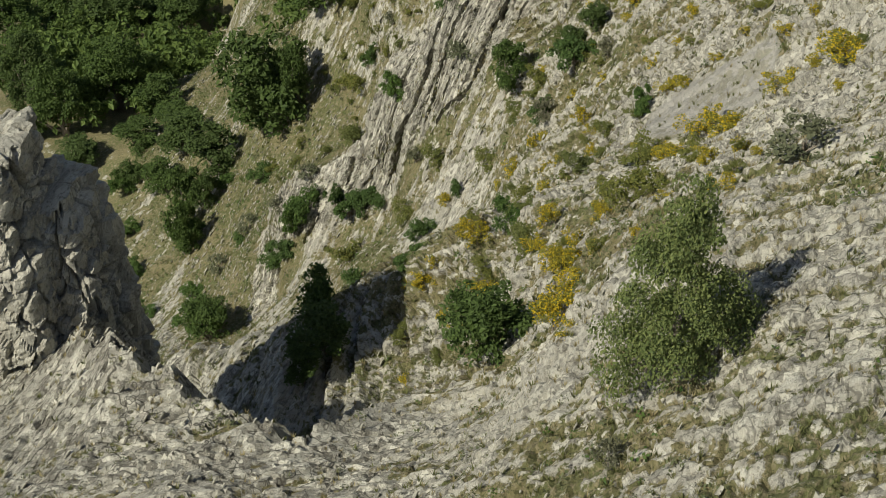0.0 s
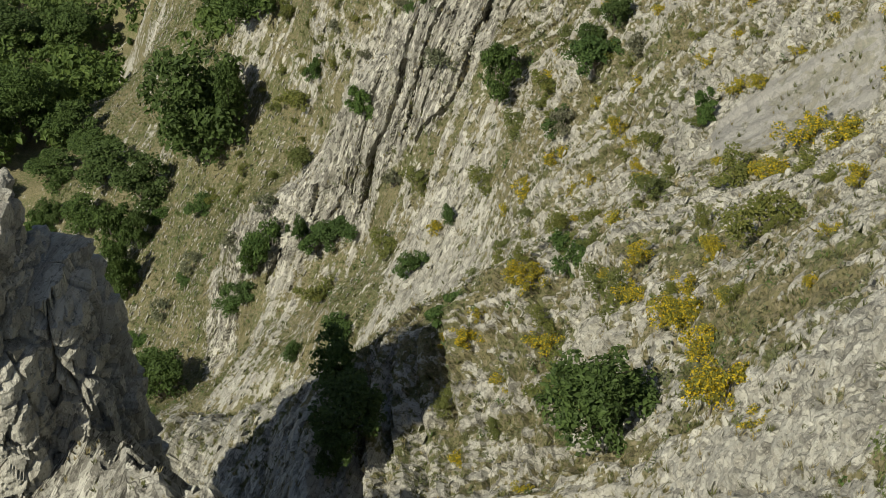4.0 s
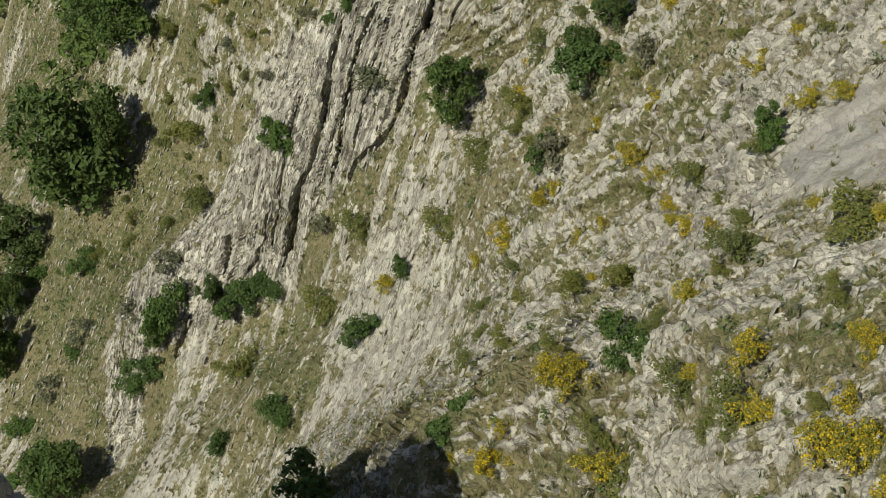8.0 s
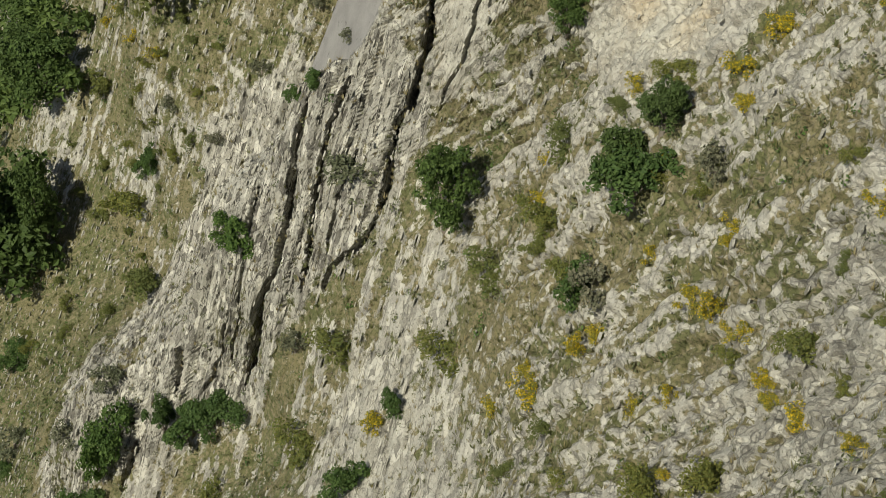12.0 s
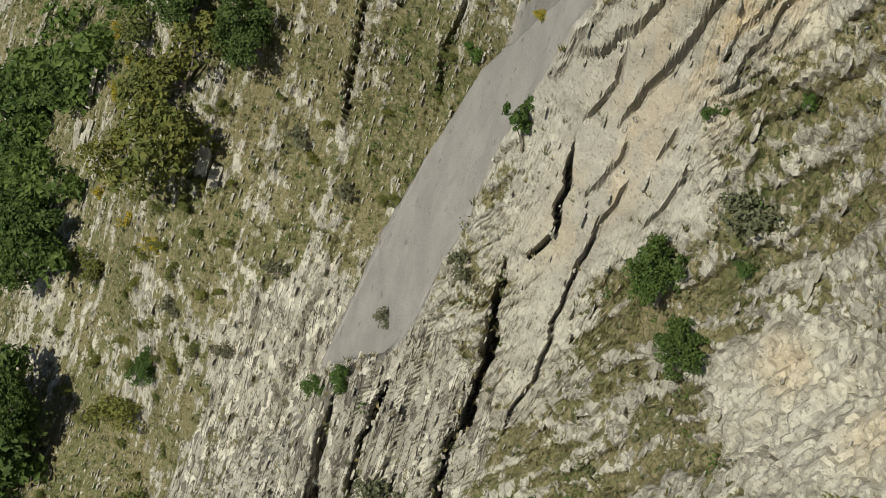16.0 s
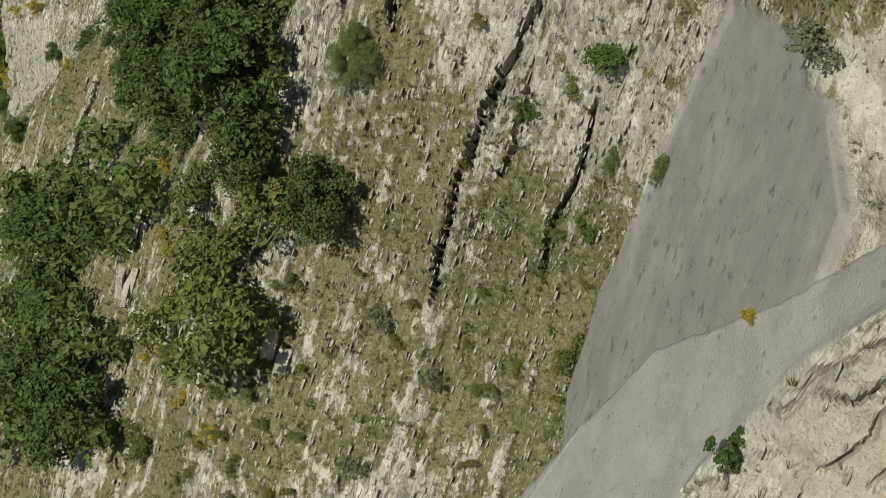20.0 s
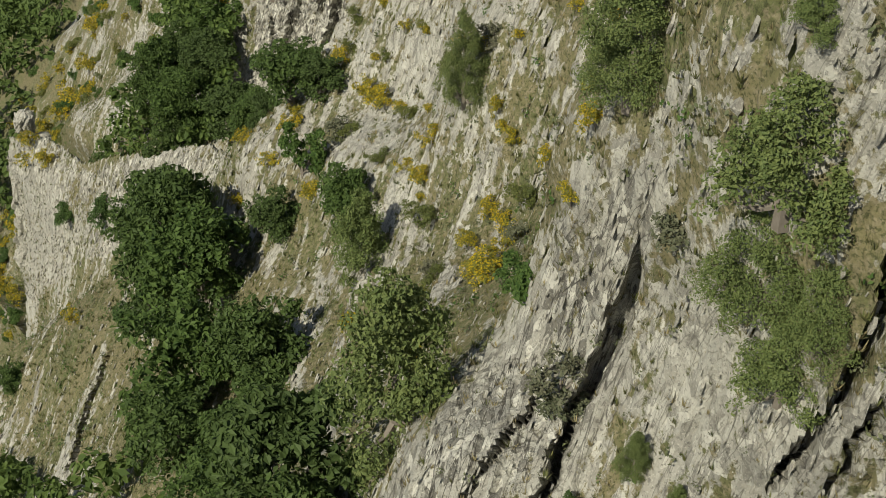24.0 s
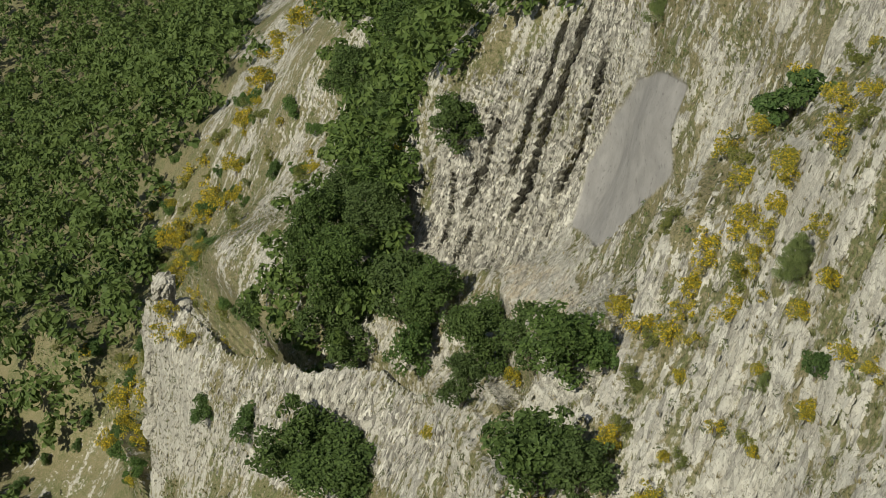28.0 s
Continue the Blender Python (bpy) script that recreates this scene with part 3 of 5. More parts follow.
ZONES = {
    "slab": [(-9, 57.3), (-3.8, 57.3), (-0.6, 57.5), (3.0, 57.0), (6.4, 56.0), (8.0, 55.6), (10.3, 53.8), (13.2, 51.6), (16.2, 49.6), (19.8, 47.6), (20.2, 46.9), (17.8, 46.8), (15.9, 47.3), (14.1, 48.1), (11.7, 48.9), (10.2, 49.1), (8.4, 49.5), (6.8, 49.4), (5.4, 48.9), (3.3, 49.1), (1.2, 48.7), (-0.1, 48.7), (-2.0, 49.6), (-5.0, 53.0)],
    "slab_up": [(-4.2, 72.0), (-3.3, 75.2), (0.9, 77.0), (5.2, 76.4), (8.3, 76.6), (11.5, 76.5), (14.0, 76.2), (16.1, 66.8), (15.4, 65.2), (16.0, 63.0), (15.0, 58.0), (11.0, 56.0), (3.0, 60.0), (-1.0, 66.0)],
    "slab_side": [(19.1, 12.7), (22.9, 12.8), (27.5, 11.3), (29.8, 11.1), (28.3, 4.5), (25.1, 6.9), (22.3, 6.1), (19.6, 8.6)],
    "slab_far": [(21.8, 216.2), (26.9, 215.1), (29.8, 212.6), (29.6, 196.8), (26.2, 195.7), (23.6, 192.8), (20.5, 195.3), (14.9, 198.9), (15.4, 212.4)],
    "scar": [(11.9, 40.6), (14.4, 39.9), (16.8, 37.2), (19.3, 31.5), (18.1, 31.0), (17.1, 30.5), (13.1, 32.8), (10.9, 38.7)],
    "ochre": [(11.3, 47.1), (15.3, 46.1), (18.5, 45.4), (19.9, 45.0), (21.1, 44.3), (20.3, 43.8), (17.5, 44.8), (14.5, 45.1), (10.9, 44.9), (9.1, 45.2), (4.0, 44.7), (3.4, 45.6), (6.6, 46.7), (9.3, 46.5)],
    "ochre_band": [(13.1, 45.84), (14.7, 45.6), (16.4, 45.29), (18.1, 45.1), (19.7, 45.04), (20.7, 44.53), (19.8, 44.55), (17.9, 44.66), (15.9, 44.82), (14.1, 45.08), (12.6, 45.09), (10.5, 45.34), (11.4, 45.7)],
    "ochre_bed": [(11.8, 46.84), (14.0, 46.37), (16.5, 45.92), (17.6, 45.8), (18.9, 45.54), (18.5, 45.38), (16.8, 45.64), (14.7, 46.0), (12.7, 46.28)],
    "tower": [(-94.6, 100.5), (-89.8, 97.5), (-77.0, 74.2), (-1.4, -12.2), (4.2, -19.2), (-1.8, -10.2), (10.2, -20.0), (11.0, -16.1), (15.1, -25.0), (-1.2, -25.9)],
    "beds": [(-38.4, 60.2), (-28.8, 67.8), (-16.6, 74.2), (-12.4, 74.5), (2.6, 45.6), (-3.9, 41.8), (-8.1, 42.5), (-16.6, 42.9), (-23.6, 43.5), (-32.0, 44.4), (-39.1, 40.3), (-40.7, 43.4)],
    "fins": [(8.9, 90.7), (6.9, 92.0), (3.5, 94.8), (-0.3, 94.4), (-2.9, 91.1), (-7.5, 89.8), (-9.2, 87.0), (-4.1, 84.3), (0.6, 88.0), (4.7, 90.0), (8.0, 89.9)],
    "spire": [(-47.5, 204.6), (-36.7, 280.7), (-30.7, 254.5), (-22.6, 190.2), (-15.4, 182.5), (-8.6, 178.5), (-7.1, 198.0), (-5.8, 162.1), (-23.9, 175.9)],
    "smooth_rock": [(5.5, 47.6), (10.6, 47.7), (12.9, 47.5), (15.9, 47.1), (18.6, 47.1), (13.4, 43.3)],
    "smooth_more": [(9.9, 51.7), (11.4, 60.7), (14.9, 51.1), (16.6, 65.0), (18.6, 63.1), (13.0, 45.8), (4.0, 52.6)],
    "talus": [(6.7, 214.5), (10.9, 200.5), (7.9, 176.2), (3.0, 196.6)],
    "face": [(-15.6, 80.1), (-5.0, 84.4), (-1.1, 86.5), (13.1, 77.2), (7.7, 76.2), (0.6, 76.7), (-4.5, 70.3), (-21.5, 76.2)],
    "striped": [(-52.6, 72.1), (-40.0, 80.1), (-32.6, 78.5), (-30.2, 68.8), (-38.9, 60.6), (-40.0, 44.1), (-46.1, 46.3), (-54.7, 54.3), (-56.4, 66.1)],
    "wall_far": [(0.6, 219.2), (11.9, 228.4), (21.1, 228.1), (29.7, 224.0), (33.8, 222.8), (34.9, 216.0), (21.8, 216.2), (10.3, 212.0), (4.0, 213.0)],
    "lush": [(17.8, -0.4), (21.6, -2.2), (27.6, -10.6), (26.9, -17.9), (20.1, -9.8)],
    "lush_low": [(30.9, -21.8), (31.2, -11.8), (37.1, -14.5), (38.7, -35.8), (33.8, -34.6)],
    "wood_c": [(23.9, 314.8), (33.0, 276.5), (27.1, 246.1), (14.2, 232.5), (9.7, 230.8), (0.7, 221.3), (-8.9, 211.6), (-19.7, 213.3), (-21.6, 190.0), (-21.1, 223.5), (-10.3, 231.5), (-0.1, 238.3), (11.0, 266.4)],
    "wood_d": [(-128.3, 258.0), (-76.9, 261.0), (-83.9, 246.4), (-70.8, 98.6), (-79.5, 91.1), (-87.1, 94.4), (-95.3, 104.1)],
    "valley": [(-26, 421), (2, 339), (-17, 319), (-34, 303), (-42, 269), (-50, 256), (-70, 250), (-100, 245), (-165, 380), (-165, 540), (-98, 510)],
    "wood_g": [(24.3, 299.7), (28.5, 284.1), (32.7, 275.8), (29.4, 233.0), (31.6, 226.2), (28.3, 225.9), (20.8, 229.4), (13.4, 229.4), (7.7, 229.2), (8.6, 234.4), (18.3, 265.2), (16.6, 280.2)],
    "wood_f": [(-44.4, 131.1), (-28.2, 113.3), (-21.0, 94.7), (-27.7, 98.8), (-41.1, 110.7), (-31.0, 94.4), (-32.1, 83.2), (-48.2, 95.9)],
}

# ---- the ground sheet ----
def rng(seed):
    return np.random.default_rng(seed)


def hash1(i, k):
    return lattice(i.astype(np.int64), np.full(i.shape, k, np.int64), np.full(i.shape, 7, np.int64))


ROCKY = {"tower": 1.0, "beds": 1.15, "fins": 1.0, "spire": 1.0, "wall_far": 1.8, "ochre": 0.14, "scar": 0.22, "face": 0.62, "smooth_rock": 0.10, "smooth_more": 0.10, "striped": 0.5}
LUSH = {"lush": 0.22, "face": 0.03, "valley": 0.9, "wood_d": 0.5, "smooth_rock": -0.6, "smooth_more": -0.6, "striped": 0.34, "beds": -0.36, "fins": -0.3, "tower": -0.22, "ochre": -0.75, "scar": -1.2, "spire": -0.3, "wall_far": -0.3, "talus": -1.2}
OUT = np.array((-0.12, -0.62, 0.775))          # off the slope, over the valley
RISE = np.array((0.29, 0.20, 0.936))           # the way in which the beds climb
SEAM = np.cross(np.array(BED), RISE)
CLIMB = np.array((0.42, -0.39, 0.82))         # the way in which the ledges of the open slope climb
ACROSS = np.cross(OUT, CLIMB) / np.linalg.norm(np.cross(OUT, CLIMB))


def zone_mask(u, w, name, soft=0.5):
    poly = ZONES[name]
    a = np.array(poly)
    near = (u > a[:, 0].min() - 1) & (u < a[:, 0].max() + 1) & (w > a[:, 1].min() - 1) & (w < a[:, 1].max() + 1)
    m = np.zeros(u.shape)
    m[near] = inside(u[near], w[near], poly, soft)
    return m


def outward(u, w, e=1.2):
    """The direction that leads off the slope, drawn towards the open valley."""
    su = place(u + e, w, depth(u + e, w)) - place(u - e, w, depth(u - e, w))
    sw = place(u, w + e, depth(u, w + e)) - place(u, w - e, depth(u, w - e))
    out = np.cross(su, sw)
    out = out / np.linalg.norm(out, axis=-1)[..., None] + 0.75 * OUT
    return out / np.linalg.norm(out, axis=-1)[..., None]


def strata(b, along, p, key):
    """Layers of uneven thickness, broken into lengths, that stand proud or fall back: their height, and how proud."""
    h, proud = 0, 0
    for size, amp, share, k in ((2.1, 0.42, 0.15, 1), (0.8, 0.34, 0.45, 2), (0.33, 0.17, 0.6, 3)):
        q = b / size + 0.30 * grain(p + k * 9 + key, size * 5)
        i = np.floor(q)
        f = q - i
        j = np.floor(along / (size * 4.5) + 9.0 * hash1(i, k + 20 + key))
        a = 0.55 * hash1(i, k + key) + 0.45 * hash1(i * 131 + j, k + 40 + key) - 0.5
        joint = smooth(0.0, 0.13, f) * smooth(1.0, 0.87, f)
        h = h + amp * (1.5 * a + 0.45 * joint - 0.35)
        proud = proud + (a + 0.3 * joint - 0.25) * share
    return h, proud


def hillside(u, w):
    """Places and the three covers (bare slab, ochre, grass) of the ground at u, w."""
    d = depth(u, w)
    p = place(u, w, d)
    bare = np.zeros(u.shape)
    for k in ("slab", "slab_up", "slab_side", "slab_far"):
        bare = np.maximum(bare, zone_mask(u, w, k, 0.12) * (0.6 if k == "slab_side" else 1.0))
    for k in ("smooth_rock", "smooth_more"):
        bare = np.maximum(bare, 0.32 * zone_mask(u, w, k, 0.8))
    rocky = 0.55 + 0.25 * grain(p, 8.0)
    grass = 0.22 + 0.14 * smooth(-8, -24, u) - 0.10 * smooth(40, 20, w) + 0.26 * grain(p + 31, 9.0) + 0.18 * grain(p + 57, 3.0)
    for k, v in ROCKY.items():
        m = zone_mask(u, w, k, 0.8)
        rocky = rocky * (1 - m) + v * m
    for k, v in LUSH.items():
        grass = grass + v * zone_mask(u, w, k, 0.8)
    ochre = np.maximum(zone_mask(u, w, "ochre", 1.6) * np.clip(0.5 + 1.2 * grain(p + 11, 3.5), 0, 1), 0.4 * zone_mask(u, w, "scar", 0.8) * np.clip(0.6 + grain(p, 3.0), 0, 1))
    ochre = np.maximum(ochre, 0.4 * zone_mask(u, w, "talus", 0.8))
    for k in ("ochre_band", "ochre_bed"):
        ochre = np.maximum(ochre, zone_mask(u, w, k, 0.5) * np.clip(0.95 + 0.9 * grain(p + 21, 2.2), 0.2, 1))
    rocky = rocky * smooth(-84, -56, u - 40 * smooth(150, 170, w))
    warp = p + 0.22 * np.stack([grain(p + 5, 3.0), grain(p + 15, 3.0), grain(p + 25, 3.0)], -1)
    h, proud = strata(warp @ np.array(BED), warp @ RISE + 0.5 * (warp @ SEAM), p, 0)
    # on the open slope other beds climb across it, broken into blocks
    blocky = smooth(-4, 5, u) * smooth(62, 50, w) * (1 - zone_mask(u, w, "ochre", 0.8)) * (1 - zone_mask(u, w, "beds", 0.8)) * (1 - 0.8 * zone_mask(u, w, "smooth_rock", 0.8)) * (1 - 0.8 * zone_mask(u, w, "smooth_more", 0.8))
    bent = p + 0.3 * np.stack([grain(p + 70, 1.2), grain(p + 80, 1.2), grain(p + 90, 1.2)], -1)
    boulder, crevice = cells(bent / np.array((1.5, 1.1, 0.8)), 51)
    pebble, _ = cells(bent / np.array((0.6, 0.5, 0.4)), 53)
    h_open, proud_open = strata(bent @ ACROSS, bent @ CLIMB, p, 100)
    h = h * rocky * (1 - blocky) + blocky * (0.95 * h_open + 0.13 * boulder + 0.07 * pebble - 0.16 * smooth(0.14, 0.0, crevice))
    grass = grass + blocky * (0.24 * smooth(0.14, 0.02, crevice) - 0.42 * smooth(-0.10, 0.30, proud_open) - 0.06) + 0.02 * smooth(98, 106, w) * smooth(160, 150, w)
    chip, _ = cells(p / np.array((0.40, 0.40, 0.34)), 37)
    h = h + 0.06 * chip * np.clip(rocky, 0.4, 1.0)
    h = h + 0.35 * grain(p, 9.0) + 0.22 * grain(p + 3, 3.4)
    grass = grass - (1 - blocky) * 0.38 * smooth(-0.10, 0.35, proud) + 0.12 + 0.02 * smooth(4, -6, u) * smooth(56, 62, w) * smooth(104, 98, w) + 0.06 * smooth(-50, -62, u) * smooth(150, 130, w) + 0.16 * smooth(205, 215, w) * smooth(-14, -24, u)
    h = h * (1 - bare) + bare * (0.05 * grain(p, 3.0) + 0.012 * grain(p, 0.5))
    slot = np.zeros(u.shape)
    for k, (wide, deep, proud_by, line) in enumerate(CRACKS):
        a = np.array(line)
        near = (u > a[:, 0].min() - 3) & (u < a[:, 0].max() + 3) & (w > a[:, 1].min() - 3) & (w < a[:, 1].max() + 3)
        at = p[near] + 0.18 * np.stack([grain(p[near] + 90, 0.9), grain(p[near] + 95, 0.9), grain(p[near] + 99, 0.9)], -1)
        at = at - OUT * (at @ OUT)[:, None]
        ends = place(a[:, 0], a[:, 1], depth(a[:, 0], a[:, 1]))
        ends = ends - OUT * (ends @ OUT)[:, None]
        g = np.full(len(at), 1e9)
        side = np.zeros(len(at))
        end = np.zeros(len(at))
        for n, (c, e) in enumerate(zip(ends[:-1], ends[1:])):
            t = np.clip((at - c) @ (e - c) / ((e - c) @ (e - c)), 0, 1)
            off = at - c - t[:, None] * (e - c)
            far = np.linalg.norm(off, axis=1)
            side = np.where(far < g, np.sign(np.cross(e - c, OUT) @ off.T) * np.sign(np.cross(e - c, OUT) @ np.array((-1.0, 0.0, 0.3))), side)
            end = np.where(far < g, (n + t) / (len(ends) - 1), end)
            g = np.minimum(g, far)
        taper = smooth(0, 0.12, end) * smooth(1, 0.88, end)
        half = wide * (0.45 + 0.55 * taper) * (1 + 0.45 * grain(p[near] + k, 1.3))
        lip = np.where(side > 0, np.clip(1 - g / 1.8, 0, 1) ** 0.7, 0.0) * proud_by * taper * (0.8 + 0.5 * grain(p[near] + k * 3, 1.5))
        h[near] = h[near] + lip
        slot[near] = np.maximum(slot[near], deep * np.exp(-(g / half) ** 6) * (0.3 + 0.7 * taper))
    # far from the flight the sheet is coarse, and its relief fades
    fade = smooth(-125, -92, u) * smooth(66, 42, u) * smooth(-70, -42, w)
    return p + (h * fade)[..., None] * outward(u, w) - (slot * fade)[..., None] * OUT, bare, ochre, np.clip(grass, -0.6, 1.2), rocky, blocky


def grow(first, ratio, count):
    return np.cumsum(first * ratio ** np.arange(count))


WS = np.concatenate([[-900, -500, -260, -150, -100, -70, -55], np.arange(-46, -38, 0.4), np.arange(-38, 40, 0.2), np.arange(40, 43.6, 0.1), np.arange(43.6, 48.8, 0.04), np.arange(48.8, 56, 0.1), np.arange(56, 78, 0.2), np.arange(78, 97, 0.13), np.arange(97, 150, 0.2), np.arange(150, 230, 0.28), np.arange(230, 330, 0.5), np.arange(330, 560, 4.0), [600, 700, 900, 1400, 2200]])
# the columns lie close together where the slope is seen from near by
_lo = np.interp(WS, (-40, 0, 20, 40, 120, 200, 260, 330), (-14, -20, -42, -58, -58, -62, -80, -90))
_hi = np.interp(WS, (-40, 10, 20, 40, 90, 120, 150, 180, 330), (41, 40, 33, 26, 20, 25, 32, 42, 40))
_s = np.linspace(0, 1, 400)
_s = 1.42 * _s - 0.42 * _s ** 2
_left = np.concatenate([grow(0.5, 1.022, 56), [80, 110, 160, 240, 400, 800]])[::-1]
_right = np.concatenate([grow(0.4, 1.25, 18), [150, 300, 800]])
GU = np.concatenate([_lo[:, None] - _left, _lo[:, None] + (_hi - _lo)[:, None] * _s, _hi[:, None] + _right], 1)
GW = WS[:, None] + 0 * GU
GP, BARE, OCHRE, COVER, ROUGH, OPENED = hillside(GU, GW)
NW, NU = GU.shape


def sheet(name, points, faces):
    me = bpy.data.meshes.new(name)
    me.vertices.add(len(points))
    me.vertices.foreach_set("co", np.ascontiguousarray(points, np.float32).ravel())
    n, k = faces.shape
    me.loops.add(n * k)
    me.loops.foreach_set("vertex_index", np.ascontiguousarray(faces, np.int32).ravel())
    me.polygons.add(n)
    me.polygons.foreach_set("loop_start", np.arange(0, n * k, k, dtype=np.int32))
    me.polygons.foreach_set("loop_total", np.full(n, k, np.int32))
    me.polygons.foreach_set("use_smooth", np.zeros(n, bool))
    me.update(calc_edges=True)
    return me


_i = (np.arange(NW - 1)[:, None] * NU + np.arange(NU - 1)[None]).ravel()
ground_mesh = sheet("ground", GP.reshape(-1, 3), np.stack([_i, _i + 1, _i + 1 + NU, _i + NU], 1))
ground_mesh.materials.append(GROUND)
for key, values in (("bare", BARE), ("ochre", OCHRE), ("grass", COVER), ("rough", ROUGH), ("open", OPENED), ("streak_dim", np.maximum(zone_mask(GU, GW, "slab_up", 0.3), 0.5 * zone_mask(GU, GW, "slab_far", 0.3)))):
    ground_mesh.attributes.new(key, "FLOAT", "POINT").data.foreach_set("value", values.astype(np.float32).ravel())
ground_mesh.polygons.foreach_set("use_smooth", (BARE[:-1, :-1] > 0.5).ravel())
ground = tagged(new("ground", ground_mesh), "steep limestone mountainside with tilted rock beds and thin grass", "ground", kind="structure")


# ---- where plants stand: u, w, width, height ----
JUNIPER_PLACES = []
JUNIPER_PLACES += [(30.3, -27.4, 5.6, 10.0), (-4.4, 84.6, 3.3, 3.8), (4.9, 78.1, 1.2, 1.9), (7, 75.4, 1.2, 2), (9.6, 85.3, 3.6, 4.2), (10.6, 83.6, 3.0, 3.4), (8.9, 84.2, 2.8, 3), (-5, 94.6, 6.2, 9), (2.9, 86.8, 1.3, 2.3), (3.8, 85.4, 0.8, 1.4), (11.5, 85.0, 4.0, 4.6), (-5.8, 117.4, 3.9, 6.2), (4.6, 120.5, 3.1, 6.2), (9.2, 92.2, 3.8, 5.4), (14.3, 86, 1.5, 1.5), (11.9, 92.6, 3.6, 4.2), (8.9, 93.7, 1.6, 2), (12.6, 137.7, 2, 2.9), (8.2, 134.7, 0.8, 1.2), (33.9, 210.9, 3, 3.5)]
OAK_PLACES = []
OAK_PLACES += [(14.9, -12.5, 4, 4.6), (-45.9, 76.7, 10.5, 14), (-90.6, 102.6, 8.9, 13), (-84.7, 94.5, 8.6, 13.4), (-78.5, 103.8, 9.6, 12.9), (-70.8, 98.6, 6.2, 6.3), (-128.1, 224.5, 14.8, 14), (-103.8, 245.6, 19.8, 14.7), (-86.7, 246.5, 12.7, 14.6), (-116.7, 244.7, 11.4, 9.8), (-57, 61.6, 3.9, 9), (-43.5, 39.3, 5.1, 5.9), (-1.2, -1.7, 3.8, 3.1), (-1.8, -4.4, 2.3, 2.7), (-0.1, 40, 3.1, 5.5), (-35.8, 85.9, 5.7, 6.6), (-54.9, 68, 3.1, 6), (-54.7, 74.4, 5.9, 7.4), (10.9, 43.3, 2, 2.9), (10.6, 41.4, 1.8, 2.3)]
OAK_PLACES += [(10.5, 28.8, 2.1, 3.3), (13.4, 28.9, 2, 2.6), (-40.8, 75.2, 4.2, 9.6), (-10.8, 82.4, 3.6, 5.6), (-13.2, 84.7, 3.3, 5.3), (-36.7, 109.7, 6.9, 7.4), (-20.3, 116.1, 6.6, 8.5), (-12.3, 90.6, 4.5, 5.9), (-18.4, 101.4, 5, 4.9), (-28.3, 99.7, 4.8, 5.6), (-39.6, 90.9, 6.7, 8.5), (-38.7, 104.8, 5.4, 5.7), (-44.2, 102.3, 4.6, 5.8), (-5.6, 121.4, 3.6, 4.5), (-10.8, 127, 3.1, 4), (-21.1, 127.2, 5.2, 7.4), (-14.3, 104.7, 4.1, 5.4), (-21.4, 110.9, 5.2, 6), (-12.2, 86.7, 5.8, 7.8), (-15.4, 91.6, 5.6, 7.6), (-12.0, 94.0, 6.2, 8.2), (-17.3, 126.1, 6.3, 7.6)]
OAK_PLACES += [(-14.8, 114.4, 5.2, 6.7), (-21.9, 175, 6.8, 9.8), (-18, 133.2, 5.6, 7.3), (-16.5, 105.7, 4.1, 4.8), (-11.8, 215, 8.6, 12.4), (-9.9, 223.1, 8.1, 12.7), (-6.9, 211.4, 7, 8), (-3.4, 137.2, 4.7, 5), (-1.5, 136.3, 3.2, 3.2), (-18.4, 130.7, 6.1, 9.3), (13.2, 225.4, 5.4, 7), (-37.5, 139.2, 2.5, 2.8), (-18.3, 172, 8.7, 5.8), (-2.6, 200.4, 7.3, 8.4), (-4.2, 209.2, 7.1, 7.5), (-3.3, 164.3, 3.1, 4.9), (4.9, 163.8, 5.6, 4.7), (2.3, 192.4, 5.7, 6), (-16.4, 212.8, 9.4, 9.4), (-3.7, 220.6, 8.1, 8.6)]
OAK_PLACES += [(4.1, 228.6, 7, 7.4), (-3, 227.6, 7.1, 8.2), (-23.6, 228, 7, 8.9), (15, 273, 9.7, 10.2), (24.8, 269.7, 9.3, 8.9), (29.2, 263.4, 8.1, 7.6), (9.2, 235.2, 5.9, 6), (-58.1, 67.7, 4.5, 8.8)]
SHRUB_PLACES = []
SHRUB_PLACES += [(-13.3, 46.7, 2.6, 3.2), (-29.9, 43.8, 2.5, 5.2), (-23.2, 43.4, 2.8, 3.7), (-19.4, 43.3, 2.4, 2.3), (-10.3, 30.9, 2.2, 2.7), (-6.5, 33.3, 1.4, 2.2), (3.6, 4.7, 2.2, 2.3), (-16.9, 28.1, 2.4, 2.4), (7.1, 27, 2, 2.5), (11.3, 27.6, 3.1, 3.2), (18.7, 13.8, 1.6, 2.6), (11.7, 3.5, 2, 2.6), (-27.4, 74.2, 1.9, 2.8), (-23.5, 30.4, 1.8, 2.1), (-45, 40.9, 5.2, 4), (-34.4, 44.9, 2.5, 2.4), (-5.4, 50, 1.4, 1.3), (-3.5, 48.5, 1.3, 1.3), (9, 48.5, 1.3, 2.4), (14.2, 42, 1, 0.8)]
